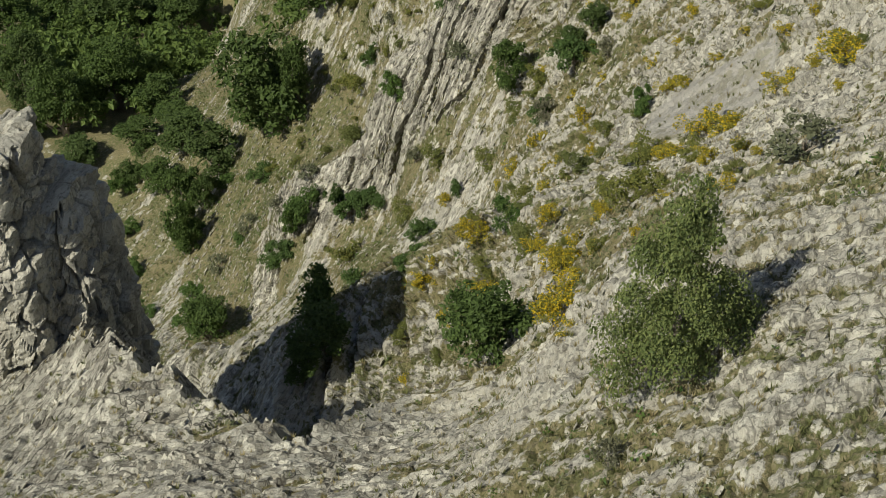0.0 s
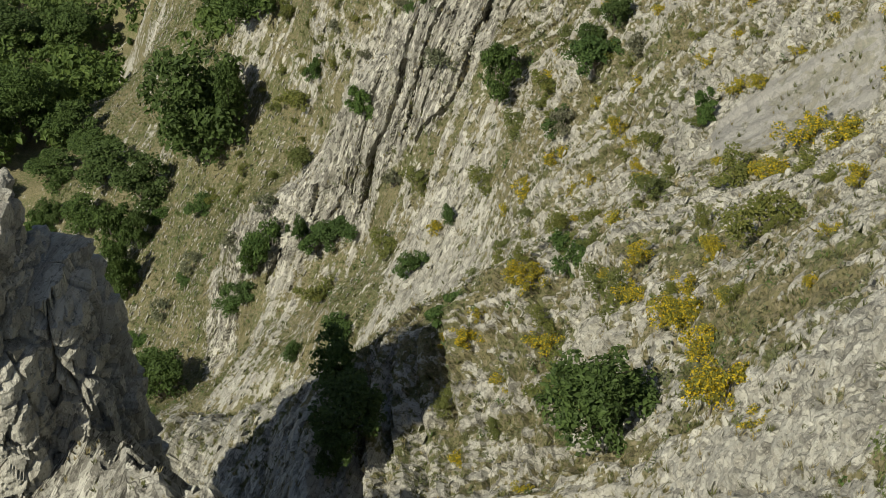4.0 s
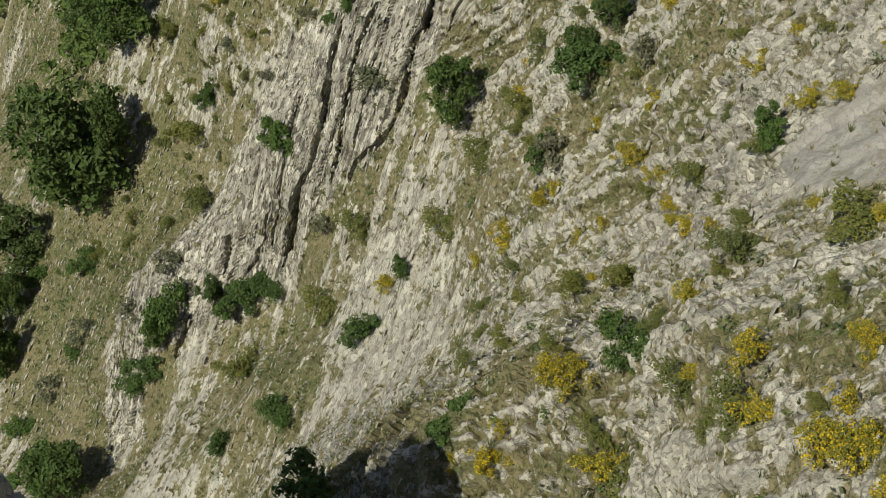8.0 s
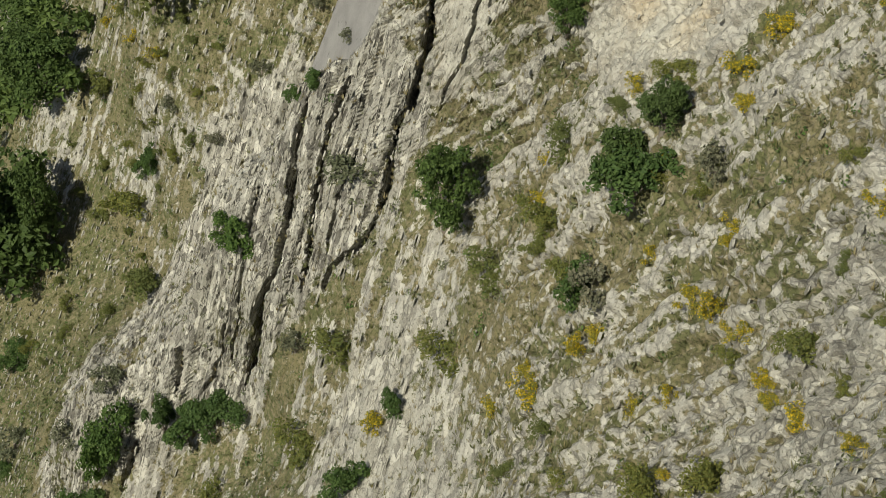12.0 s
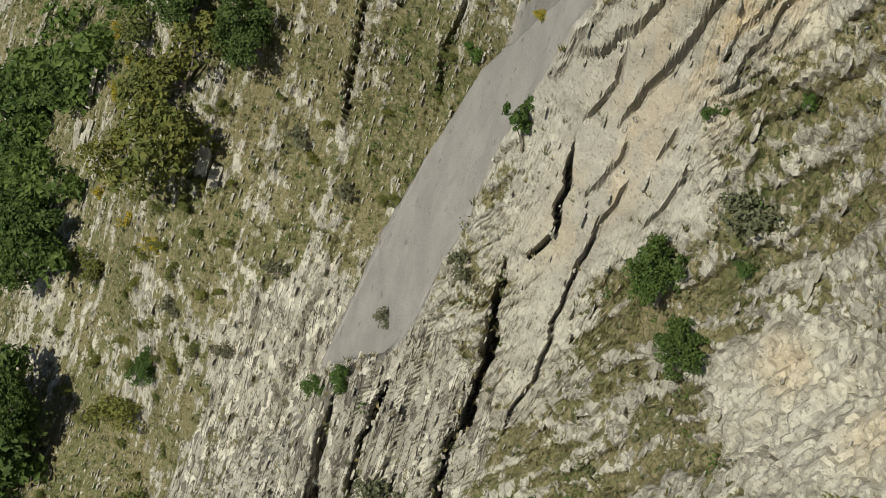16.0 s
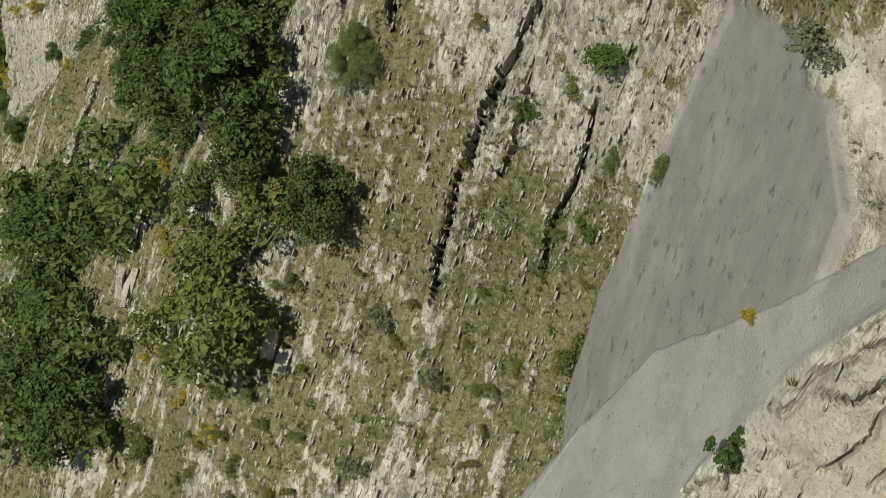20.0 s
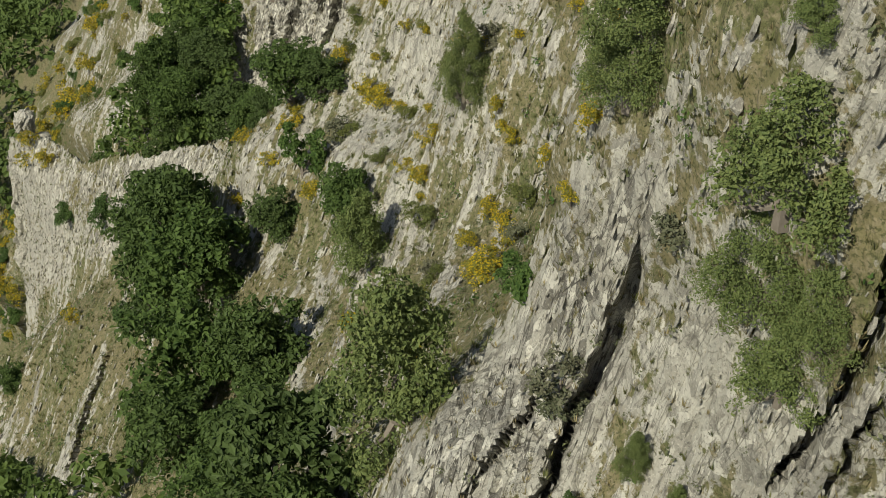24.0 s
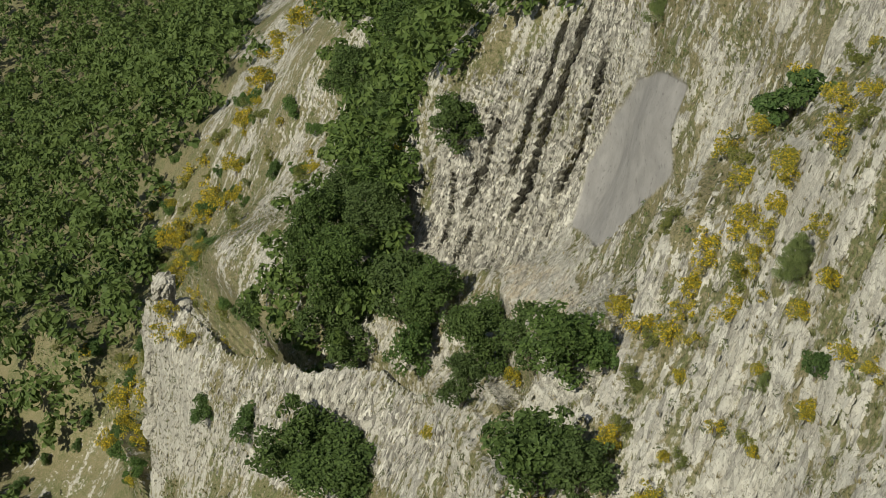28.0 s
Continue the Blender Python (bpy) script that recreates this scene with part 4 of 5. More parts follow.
SHRUB_PLACES += [(-28.6, 74.9, 1.8, 2.5), (18.4, 43, 0.8, 0.9), (15.6, 44.4, 0.8, 1), (7.6, 79.5, 2.3, 2.3), (2.2, 81.7, 1.3, 1.5), (1.2, 82.8, 1.1, 1.5), (1.5, 78.6, 1.4, 1.6), (3.7, 64.5, 1.1, 1.6), (7.5, 56.5, 1.1, 1), (0.4, 86.3, 0.9, 1.5), (-6.9, 129.3, 3, 4.3), (-23.3, 129.1, 2.9, 3.4), (2.2, 96.1, 2.2, 1.8), (9.8, 132.9, 1.2, 1.7), (14, 118.4, 2.3, 2.4), (-28.4, 44.8, 3.1, 5.3), (-31.8, 43.1, 2.6, 3), (-21.5, 43.4, 3, 3.5), (-24.4, 44.3, 2, 3.5), (-72.9, 79.7, 3.5, 4.8)]
SHRUB_PLACES += [(-3.4, 3.1, 3.6, 4.6), (-9.3, 204.8, 6.5, 6.8), (21.1, 150.9, 3.7, 2.7), (-29.4, 190.3, 3.2, 3.1), (-24.7, 183.5, 3.5, 3.5), (7.4, 163.2, 3, 3)]
DRY_PLACES = []
DRY_PLACES += [(-3.8, 44.6, 2.8, 2.4), (-12.2, 41.2, 1.8, 2.1), (14.7, 25.4, 1.6, 2.4), (33.4, -11.7, 2.8, 2.4), (28.8, -31.1, 1.1, 1.7), (7.8, 26, 2, 2.4), (15.2, 42.7, 2.6, 2), (4.2, 48.1, 1.2, 1.6), (16.2, 65.2, 2.2, 2.3), (1.5, 90.3, 2, 2.3), (8.1, 88.8, 1.9, 1.6), (1.3, 89.3, 2, 2.1), (7.4, 121.3, 1.8, 1.6), (6.7, 112.8, 1.6, 1.5), (-2.3, 112.6, 1.7, 1.6), (2.6, 110.1, 1.6, 1.5), (-3.3, 130.2, 2.2, 1.9), (-15.4, 74.1, 1.7, 1.5), (-21.1, 72.2, 1.7, 1.5), (-9.9, 77.1, 1.6, 1.5)]
DRY_PLACES += [(-23, 75, 1.7, 1.6), (-10.6, 79.5, 1.6, 1.5), (-1.2, 51.2, 1.1, 1), (-43.9, 57.5, 2.6, 2.5), (-31.2, 46.8, 2.3, 2.1), (-48.6, 54.4, 2.6, 2.5), (-26.6, 47.4, 2.2, 2.1), (18.5, -0.7, 1, 0.9)]
OLIVE_PLACES = []
OLIVE_PLACES += [(17.1, 4.5, 1.8, 1.6), (20.8, 3.8, 2.3, 1.3), (13.7, -0.3, 1.7, 1.3), (22.8, -5.1, 2.7, 2.1), (15.8, -4.6, 2, 1.5), (9.2, -1.3, 2.8, 2), (8.4, 34, 1.9, 1.7), (-20.6, 80.6, 7.2, 8.8), (-15.4, 82.6, 5.0, 6.4), (-23.6, 84.2, 4.0, 4.8), (-18.2, 84.4, 4.4, 5.6), (-30.7, 83, 2.2, 2.6), (-2.6, 76.3, 2, 2.9), (12.6, 111.3, 1.2, 1.4), (4.1, 112.7, 1.9, 1.6), (-1.7, 117, 1.6, 1.8), (-31.9, 74.1, 3.5, 3.1), (-23.5, 39, 2.7, 2.5), (-31.6, 67, 3.4, 3.1), (-14, 35.8, 2.5, 2.3), (-8.8, 38.1, 2.5, 2.2), (1.8, 33.9, 2.3, 2), (8, 14.9, 1.8, 1.6)]
OLIVE_PLACES += [(-2.7, 33.5, 2.3, 2.1), (10.3, 14.1, 1.7, 1.6), (6.6, 31.9, 2.1, 1.9), (15.3, 15.9, 1.7, 1.5)]
BROOM_PLACES = []
BROOM_PLACES += [(8.5, 3.7, 1.7, 1.7), (8, 19.6, 0.8, 1.1), (9.7, 18.8, 0.8, 1.1), (13.4, 16.3, 1, 1.3), (16.8, -2, 1.6, 1.8), (9.1, 0.5, 2, 1.4), (19.8, 18.1, 1.4, 1.4), (22.3, 12.8, 1.3, 1.5), (18.7, -8.3, 2, 2.5), (12.5, 20.4, 1.3, 1.8), (6, 3.1, 0.8, 1.2), (14.9, 3.7, 1.6, 1.1), (16.4, -4.5, 1.7, 1.2), (20.4, -4.5, 1, 1.1), (3.2, 26.1, 1.8, 1.4), (6.1, 24.5, 1.1, 2), (-8, 33.2, 1.7, 1.6), (5.2, 2.1, 1.7, 1.2), (19.2, -5.9, 1.3, 1.5), (18.1, -7.3, 2.1, 2.2)]
BROOM_PLACES += [(20.3, -3.8, 1.3, 1.2), (21.9, -16.6, 2.1, 2.6), (23.1, -19.8, 1.3, 1.4), (19.7, -11.1, 2.1, 1.8), (26, 2.5, 2.7, 2.1), (27.4, -5.3, 1.6, 1.4), (9.3, 3.5, 1.8, 1.8), (22.8, 2.9, 1.9, 1.3), (21.1, -16.4, 2.2, 2.6), (24.4, 5.1, 2.5, 1.8), (29.6, 4.2, 2.4, 1.7), (33.7, 2.9, 3.1, 2), (18.8, 29, 1.7, 1.4), (17.1, 28.9, 1.6, 1.2), (11.1, 24.9, 0.9, 0.8), (14.1, 22.4, 0.7, 0.8), (-21.6, 102.6, 1.2, 1.6), (-28, 87.3, 1.1, 1.5), (-22.9, 78.5, 1.7, 1.6), (-23.2, 91.8, 1.5, 2.1)]
BROOM_PLACES += [(11.5, 51.7, 0.8, 0.6), (-21.7, 101.7, 1.1, 1.3), (-23.6, 94.6, 1, 2), (0.1, 113.1, 1.3, 1.5), (-11.5, 133.2, 1.2, 1.4), (0.6, 133.6, 2.1, 1.6), (5.4, 135, 1, 1.2), (8.7, 120, 0.8, 0.9), (5.7, 118.1, 1.1, 1.3), (0.5, 109.4, 1.6, 1.8), (2.6, 111.1, 1.6, 1.2), (5.7, 93.3, 1.2, 1.2), (7.9, 93.1, 1.3, 1.1), (-28.3, 137.3, 1.6, 1.9), (-52.1, 230.4, 4.3, 5.9), (0, 132, 2.2, 2.1), (0.5, 108.4, 2.5, 1.6), (12.7, 123.1, 2, 1.4), (12.6, 114, 0.7, 0.9), (8.2, 131.7, 1.2, 1.3)]
BROOM_PLACES += [(9.8, 124.9, 0.9, 1.5), (-35.1, 174.7, 2.3, 2.6), (-8.1, 137, 1.4, 2), (1.1, 137.6, 1.6, 1.9), (-7.7, 111.8, 1.5, 1.8), (8.4, 94.2, 0.6, 0.8), (-5.2, 134.1, 1.6, 2.2), (-0.4, 110, 1.4, 1.4), (6, 95.4, 0.9, 0.9), (-27.5, 288.9, 5.8, 5.5), (-18.4, 294.2, 5.8, 5.5), (-11.6, 291.2, 4.7, 5.4), (-28.2, 202.2, 2.9, 3.3), (-27.8, 198.3, 2.8, 3.2), (-39, 206.1, 3.7, 4.3), (-5.9, 301.8, 4.8, 5.5), (-52.6, 236, 4, 4.6), (-60.6, 244.3, 5.2, 5.9), (18, 151.8, 1.8, 1.6), (19.7, 151.8, 1.8, 1.5)]
BROOM_PLACES += [(32.9, 180.7, 2.5, 2.2), (16, 141.8, 1.5, 1.3), (13.9, 142.4, 1.6, 1.4), (14.7, 141.2, 1.5, 1.3), (13, 143.2, 1.6, 1.4), (17.9, 140.8, 1.4, 1.3), (8.6, 141.9, 1.6, 1.5), (7.2, 141.4, 1.7, 1.5), (9.6, 142.8, 1.6, 1.5), (6.7, 142.9, 1.7, 1.5), (12.3, 140, 1.5, 1.4), (11.5, 135.9, 1.4, 1.3), (11, 132.4, 1.4, 1.2), (9.9, 139.4, 1.6, 1.4), (-27.4, 273.1, 5.8, 5.2), (-30.7, 287.8, 6.3, 5.5), (-22.9, 287.1, 6.1, 5.4), (-16.7, 283.7, 6, 5.3), (-30.1, 201.6, 3.7, 3.3), (-54, 248.4, 5.6, 4.9)]
BROOM_PLACES += [(15.1, 313, 5.7, 6.6), (20.7, 338, 6.3, 7.2), (8.9, 319.3, 6, 6.8), (2.4, 305.1, 5.7, 6.6), (2.2, 114.6, 1.4, 1.3), (5.4, 116.4, 1.4, 1.3), (1.6, 121.4, 1.5, 1.4), (-0.4, 119.7, 1.5, 1.4), (11.7, 117.9, 1.3, 1.2), (10.4, 112.1, 1.2, 1.1), (-8, 132.5, 1.8, 1.7), (-7.1, 126.9, 1.7, 1.6), (15.4, 146.2, 2, 1.7), (13.5, 140.7, 1.4, 1.4), (14.5, 138.1, 1.3, 1.5), (13, 135.7, 1.3, 1.5), (-1.5, 195.4, 2.7, 3.1), (11.4, 143.6, 2, 1.7), (20.4, 143.8, 2.1, 1.6), (16.7, 143.3, 1.9, 1.6)]
BROOM_PLACES += [(-19.0, 87.0, 1.2, 1.4), (-24.6, 81.6, 1.3, 1.5), (-26.0, 86.4, 1.2, 1.3), (-7.6, 166.4, 1.6, 1.9), (-3.1, 155.8, 2.2, 2.5), (6.7, 230.6, 2.6, 3.7), (-30.3, 266.5, 3.5, 6), (11.2, 172.9, 2.4, 2.3), (21, 142.9, 1.3, 1.3), (7.8, 139.8, 1, 0.9)]


def sprinkle(seed, count, u0, u1, w0, w1, gap, big=1.0):
    """Spread small bushes over a stretch of the slope, none close to another."""
    r = rng(seed)
    kept = []
    for _ in range(count * 20):
        u, w = r.uniform(u0, u1), r.uniform(w0, w1)
        if len(kept) < count and all((u - a) ** 2 + (w - b) ** 2 > gap * gap for a, b, _, _ in kept) and not any(inside(np.array([u]), np.array([w]), ZONES[z])[0] > 0.3 for z in ("slab_side", "scar", "beds", "slab", "slab_up", "ochre")):
            kept.append((u, w, big * r.uniform(0.6, 1.5), big * r.uniform(0.5, 1.0)))
    return kept


for _seed, _count, *_where in ((601, 26, 3, 36, -14, 16, 1.7), (602, 20, 0, 24, 12, 36, 1.8), (603, 26, -6, 20, 104, 142, 2.0), (604, 16, 4, 36, 138, 176, 2.2), (605, 22, -58, -24, 212, 262, 4.0, 2.2), (606, 22, -42, 4, 262, 312, 4.5, 2.6)):
    BROOM_PLACES += sprinkle(_seed, _count, *_where)
    OLIVE_PLACES += sprinkle(_seed + 10, _count, *_where)

OLIVE_PLACES += sprinkle(640, 46, -26, 6, 66, 85, 1.3, 0.85) + sprinkle(641, 40, -44, -14, 64, 82, 1.6, 1.0)
OAK_PLACES += sprinkle(630, 16, -94, -62, 72, 106, 5.5, 4.6)
SHRUB_PLACES += sprinkle(621, 22, -58, -24, 210, 262, 4.5, 2.6) + sprinkle(624, 18, -80, -58, 214, 252, 4.0, 2.4) + sprinkle(622, 24, -42, 8, 262, 318, 5.0, 3.0) + sprinkle(623, 12, -70, -44, 40, 74, 5.0, 2.2)

# ---- plants ----
def part(name, me, material, parent, label=""):
    me.materials.append(material)
    ob = new(name, me)
    ob.parent = parent
    return tagged(ob, label, kind="stuff" if name in ("foliage", "blossom") else "")


def leaves(name, lobes, count, size, seed, out=0.7, squash=0.9, floor=0.03):
    """Leaf sprays over the lobes of a crown: bent quads that face outwards, more or less."""
    r = rng(seed)
    c = np.array([q[0] for q in lobes], float)
    rad = np.array([q[1] for q in lobes], float)
    pick = r.choice(len(lobes), count, p=rad ** 2 / np.sum(rad ** 2))
    n = r.normal(size=(count, 3))
    n /= np.linalg.norm(n, axis=1)[:, None]
    low = n[:, 2] < -0.35
    n[low, 2] *= -0.6
    shell = r.uniform(0.55, 1.08, count) ** 0.7
    lump = 1 + 0.22 * grain(n * 1.0 + pick[:, None] * 7.3, 0.45)
    p = c[pick] + n * (rad[pick] * shell * lump)[:, None] * np.array((1, 1, squash))
    p[:, 2] = np.maximum(p[:, 2], floor)
    normal = n * out + r.normal(size=(count, 3)) * 0.5 + np.array((0, 0, 0.25))
    normal /= np.linalg.norm(normal, axis=1)[:, None]
    a = np.cross(normal, r.normal(size=(count, 3)))
    a /= np.linalg.norm(a, axis=1)[:, None]
    b = np.cross(normal, a)
    s = size * r.uniform(0.6, 1.3, count)[:, None]
    v = np.stack([p - a * s, p - b * s * 0.6 + normal * s * 0.25, p + a * s, p + b * s * 0.6 + normal * s * 0.25], 1).reshape(-1, 3)
    return sheet(name, v, np.arange(count * 4).reshape(-1, 4))


def boughs(lobes, seed, each=8, reach=0.72, small=0.46):
    """Breaks every lobe of a crown into rounded boughs, with gaps between them."""
    r = rng(seed + 900)
    out = []
    for c, rad in lobes:
        for k in range(each):
            n = r.normal(size=3) * (1, 1, 0.8) + (0, 0, 0.25)
            n *= rad * reach * r.uniform(0.75, 1.15) / np.linalg.norm(n)
            out.append((tuple(np.array(c) + n), rad * small * r.uniform(0.7, 1.2)))
    return out


def stem(name, rods, sides=6):
    """Tapered wood through the given rods: each a list of (place, radius)."""
    bm = bmesh.new()
    for rod in rods:
        rings = []
        for i, (q, rad) in enumerate(rod):
            q = Vector(q)
            ahead = (Vector(rod[min(i + 1, len(rod) - 1)][0]) - Vector(rod[max(i - 1, 0)][0])).normalized()
            side = ahead.orthogonal().normalized()
            over = ahead.cross(side)
            rings.append([bm.verts.new(q + (side * math.cos(k * math.tau / sides) + over * math.sin(k * math.tau / sides)) * rad) for k in range(sides)])
        for lo, hi in zip(rings[:-1], rings[1:]):
            for k in range(sides):
                bm.faces.new((lo[k], lo[(k + 1) % sides], hi[(k + 1) % sides], hi[k]))
        bm.faces.new(rings[-1])
    me = bpy.data.meshes.new(name)
    bm.to_mesh(me)
    bm.free()
    return me


def tree(name, label, category, seed, lobes, count, size, leaf, trunk=0.045, group=""):
    """A plant of width 1 and height 1: trunk, limbs and a crown of leaf sprays."""
    r = rng(seed + 500)
    thing = tagged(new(name), label, category, group)
    top = np.mean([q[0] for q in lobes], 0)
    part("trunk", stem("trunk", [[((0, 0, -0.08), trunk * 1.3), ((0.02, 0.01, 0.12), trunk), (tuple(top * (1, 1, 0.7)), trunk * 0.55)]]), BARK, thing)
    order = sorted(lobes, key=lambda q: -q[1])[:4]
    for k, (c, rad) in enumerate(order):
        mid = (c[0] * 0.5 + r.normal() * 0.03, c[1] * 0.5, c[2] * 0.55)
        part("limb", stem("limb", [[((0.01, 0, 0.1), trunk * 0.6), (mid, trunk * 0.4), (c, trunk * 0.18)]], 5), BARK, thing)
    part("crown", leaves("crown", boughs(lobes, seed), count, size, seed), leaf, thing)
    return thing


def round_lobes(seed, n, base, spread, tall):
    """Lobes that fill an uneven dome."""
    r = rng(seed)
    out = []
    for k in range(n):
        a = r.uniform(0, math.tau)
        z = r.uniform(base, 1)
        reach = spread * math.sqrt(max(0.02, 1 - ((z - base) / (1.05 - base)) ** 2)) * r.uniform(0.35, 1)
        rad = r.uniform(0.14, 0.24)
        out.append(((math.cos(a) * reach, math.sin(a) * reach, base * 0.6 + (tall - rad) * z), rad))
    return out


def cone_lobes(seed, n):
    r = rng(seed)
    out = []
    for k in range(n):
        z = (k + 0.5) / n
        a = k * 2.4 + r.uniform(-0.5, 0.5)
        reach = 0.33 * (1 - z) ** 0.7 * r.uniform(0.55, 1.1)
        out.append(((math.cos(a) * reach, math.sin(a) * reach, 0.1 + 0.82 * z), 0.20 * (1 - 0.55 * z) + 0.02))
    return out


def mound_lobes(seed, n):
    r = rng(seed)
    return [((r.uniform(-0.32, 0.32), r.uniform(-0.32, 0.32), r.uniform(0.2, 0.7)), r.uniform(0.14, 0.28)) for k in range(n)]


KINDS = {
    "oak": ([tree("oak_tree", "dark green holm oak growing on the rocky slope", "tree", 10 + k, round_lobes(10 + k, 15, 0.22, 0.36, 0.95), 9500 if k < 2 else 5000, 0.018 if k < 2 else 0.026, OAK, group="oaks on the slope") for k in range(5)], sorted(OAK_PLACES, key=lambda q: -q[2])),
    "juniper": ([tree("juniper_tree", "grey-green juniper with dense foliage down to the rock", "tree", 30 + k, cone_lobes(30 + k, 22), 26000 if k < 2 else 11000, 0.0095 if k < 2 else 0.015, JUNIPER, group="junipers on the slope") for k in range(4)], JUNIPER_PLACES),
    "shrub": ([tree("shrub", "bright green leafy shrub rooted between the rocks", "shrub", 50 + k, mound_lobes(50 + k, 8), 2400, 0.034, SHRUB, 0.03, "shrubs on the slope") for k in range(4)], SHRUB_PLACES),
    "olive": ([tree("olive_bush", "olive-green twiggy bush without flowers", "shrub", 60 + k, mound_lobes(60 + k, 9), 2000, 0.032, OLIVE, 0.03, "olive-green bushes") for k in range(2)], OLIVE_PLACES),
    "dry": ([tree("grey_bush", "half-bare grey-green thorny bush on bare rock", "shrub", 70 + k, mound_lobes(70 + k, 8), 800, 0.04, DRY, 0.03, "grey bushes") for k in range(2)], DRY_PLACES),
}


def broom(seed):
    thing = tagged(new("broom_bush"), "broom bush covered with bright yellow flowers", "shrub", "flowering brooms")
    lobes = mound_lobes(seed, 9)
    part("trunk", stem("trunk", [[((0, 0, -0.1), 0.03), ((0.02, 0, 0.15), 0.02), ((0.05, 0.02, 0.4), 0.01)]], 5), BARK, thing)
    part("foliage", leaves("foliage", boughs(lobes, seed, 4), 900, 0.030, seed, 0.3), TWIG, thing, "olive-green twigs")
    part("blossom", leaves("blossom", [(c, q * 1.12) for c, q in boughs(lobes, seed, 4)], 800, 0.022, seed + 1), FLOWER, thing, "clusters of yellow flowers")
    return thing


KINDS["broom"] = ([broom(80 + k) for k in range(4)], BROOM_PLACES)
_r = rng(3)
for kind, (models, places) in KINDS.items():
    first = {}
    spots = hillside(np.array([q[0] for q in places], float), np.array([q[1] for q in places], float))[0]
    for k, (u, w, wide, high) in enumerate(places):
        spot = spots[k]
        high = max(high * 0.95, wide * 0.7)
        put = Matrix.Translation(Vector(spot) - Vector((0, 0, 0.04 * high))) @ Matrix.Rotation(_r.uniform(0, 6.28), 4, "Z") @ Matrix.Diagonal((wide * (1.28 if kind == "oak" else 1.12), wide * (1.28 if kind == "oak" else 1.12), high, 1))
        if k < len(models):
            first[k] = put
        else:
            model = k % len(models)
            if kind == "oak":
                model = k % 2 if wide > 7 else 2 + k % 3
            copy_thing(models[model], put)
    for k, put in first.items():
        models[k].matrix_basis = put


# ---- woods in the valley ----
def wood(name, label, zone, seed, gap, tall, limit):
    r = rng(seed)
    a = np.array(ZONES[zone])
    u = r.uniform(a[:, 0].min(), a[:, 0].max(), 9000)
    w = r.uniform(a[:, 1].min(), a[:, 1].max(), 9000)
    ok = inside(u, w, ZONES[zone], 0.1) > 0.5
    p = hillside(u[ok], w[ok])[0]
    kept = p[:1]
    for q in p[1:]:
        if len(kept) < limit and ((kept - q) ** 2).sum(1).min() > gap * gap:
            kept = np.concatenate([kept, q[None]])
    lobes = []
    for q in kept:
        s = tall * r.uniform(0.7, 1.25)
        for k in range(4):
            lobes.append(((q[0] + r.normal() * s * 0.22, q[1] + r.normal() * s * 0.22, q[2] + s * r.uniform(0.3, 0.75)), s * r.uniform(0.2, 0.34)))
    me = leaves(name, boughs(lobes, seed, 4, 0.7, 0.55), len(kept) * 170, tall * 0.076, seed + 9, 1.1, floor=-999)
    me.materials.append(WOOD)
    return tagged(new(name, me), label, "woodland", kind="stuff")


for zone, seed, gap, tall, limit in (("valley", 201, 6.6, 9.5, 1100), ("wood_c", 203, 4.4, 6.0, 130), ("wood_d", 204, 5.0, 7.5, 260), ("wood_f", 206, 3.6, 4.5, 40), ("wood_g", 207, 5.0, 7.0, 90)):
    wood("woodland", "dense dark green oak wood on the lower slope", zone, seed, gap, tall, limit)


# ---- grass, low shrubs and loose stones over the slope ----
def scatter(count, weight, seed):
    r = rng(seed)
    lo = np.interp(GW, (-30, 10, 40, 120, 150, 260), (-14, -18, -72, -74, -48, -64))
    hi = np.interp(GW, (-30, 10, 40, 90, 150, 200), (42, 38, 26, 20, 27, 38))
    inner = (weight * ((GU > lo) & (GU < hi) & (GW > -36) & (GW < 290)) * np.interp(GW, (150, 190), (1, 0.6))).ravel()
    across = np.gradient(GP, axis=1)
    along = np.gradient(GP, axis=0)
    inner = inner * np.clip(np.linalg.norm(np.cross(across, along), axis=-1), 0, 0.25).ravel()
    pick = r.choice(inner.size, count, p=inner / inner.sum())
    return GP.reshape(-1, 3)[pick] + r.normal(size=(count, 3)) * (0.06, 0.06, 0.0), r


def tufts(name, label, count, weight, seed, blades, high, wide, material):
    p, r = scatter(count, weight, seed)
    size = r.uniform(0.55, 1.3, count)
    n = count * blades
    base = np.repeat(p, blades, 0)
    s = np.repeat(size, blades)
    a = r.uniform(0, math.tau, n)
    lean = r.uniform(0.15, 1.0, n) * wide * s
    foot = base + np.stack([np.cos(a), np.sin(a), 0 * a], 1) * (lean * 0.35)[:, None]
    tip = base + np.stack([np.cos(a) * lean, np.sin(a) * lean, high * s * r.uniform(0.5, 1.1, n)], 1)
    across = np.stack([-np.sin(a), np.cos(a), 0 * a], 1) * (0.016 * s + 0.010)[:, None]
    foot[:, 2] -= 0.05
    me = sheet(name, np.stack([foot - across, foot + across, tip], 1).reshape(-1, 3), np.arange(n * 3).reshape(-1, 3))
    me.materials.append(material)
    return tagged(new(name, me), label, "grass", kind="stuff")


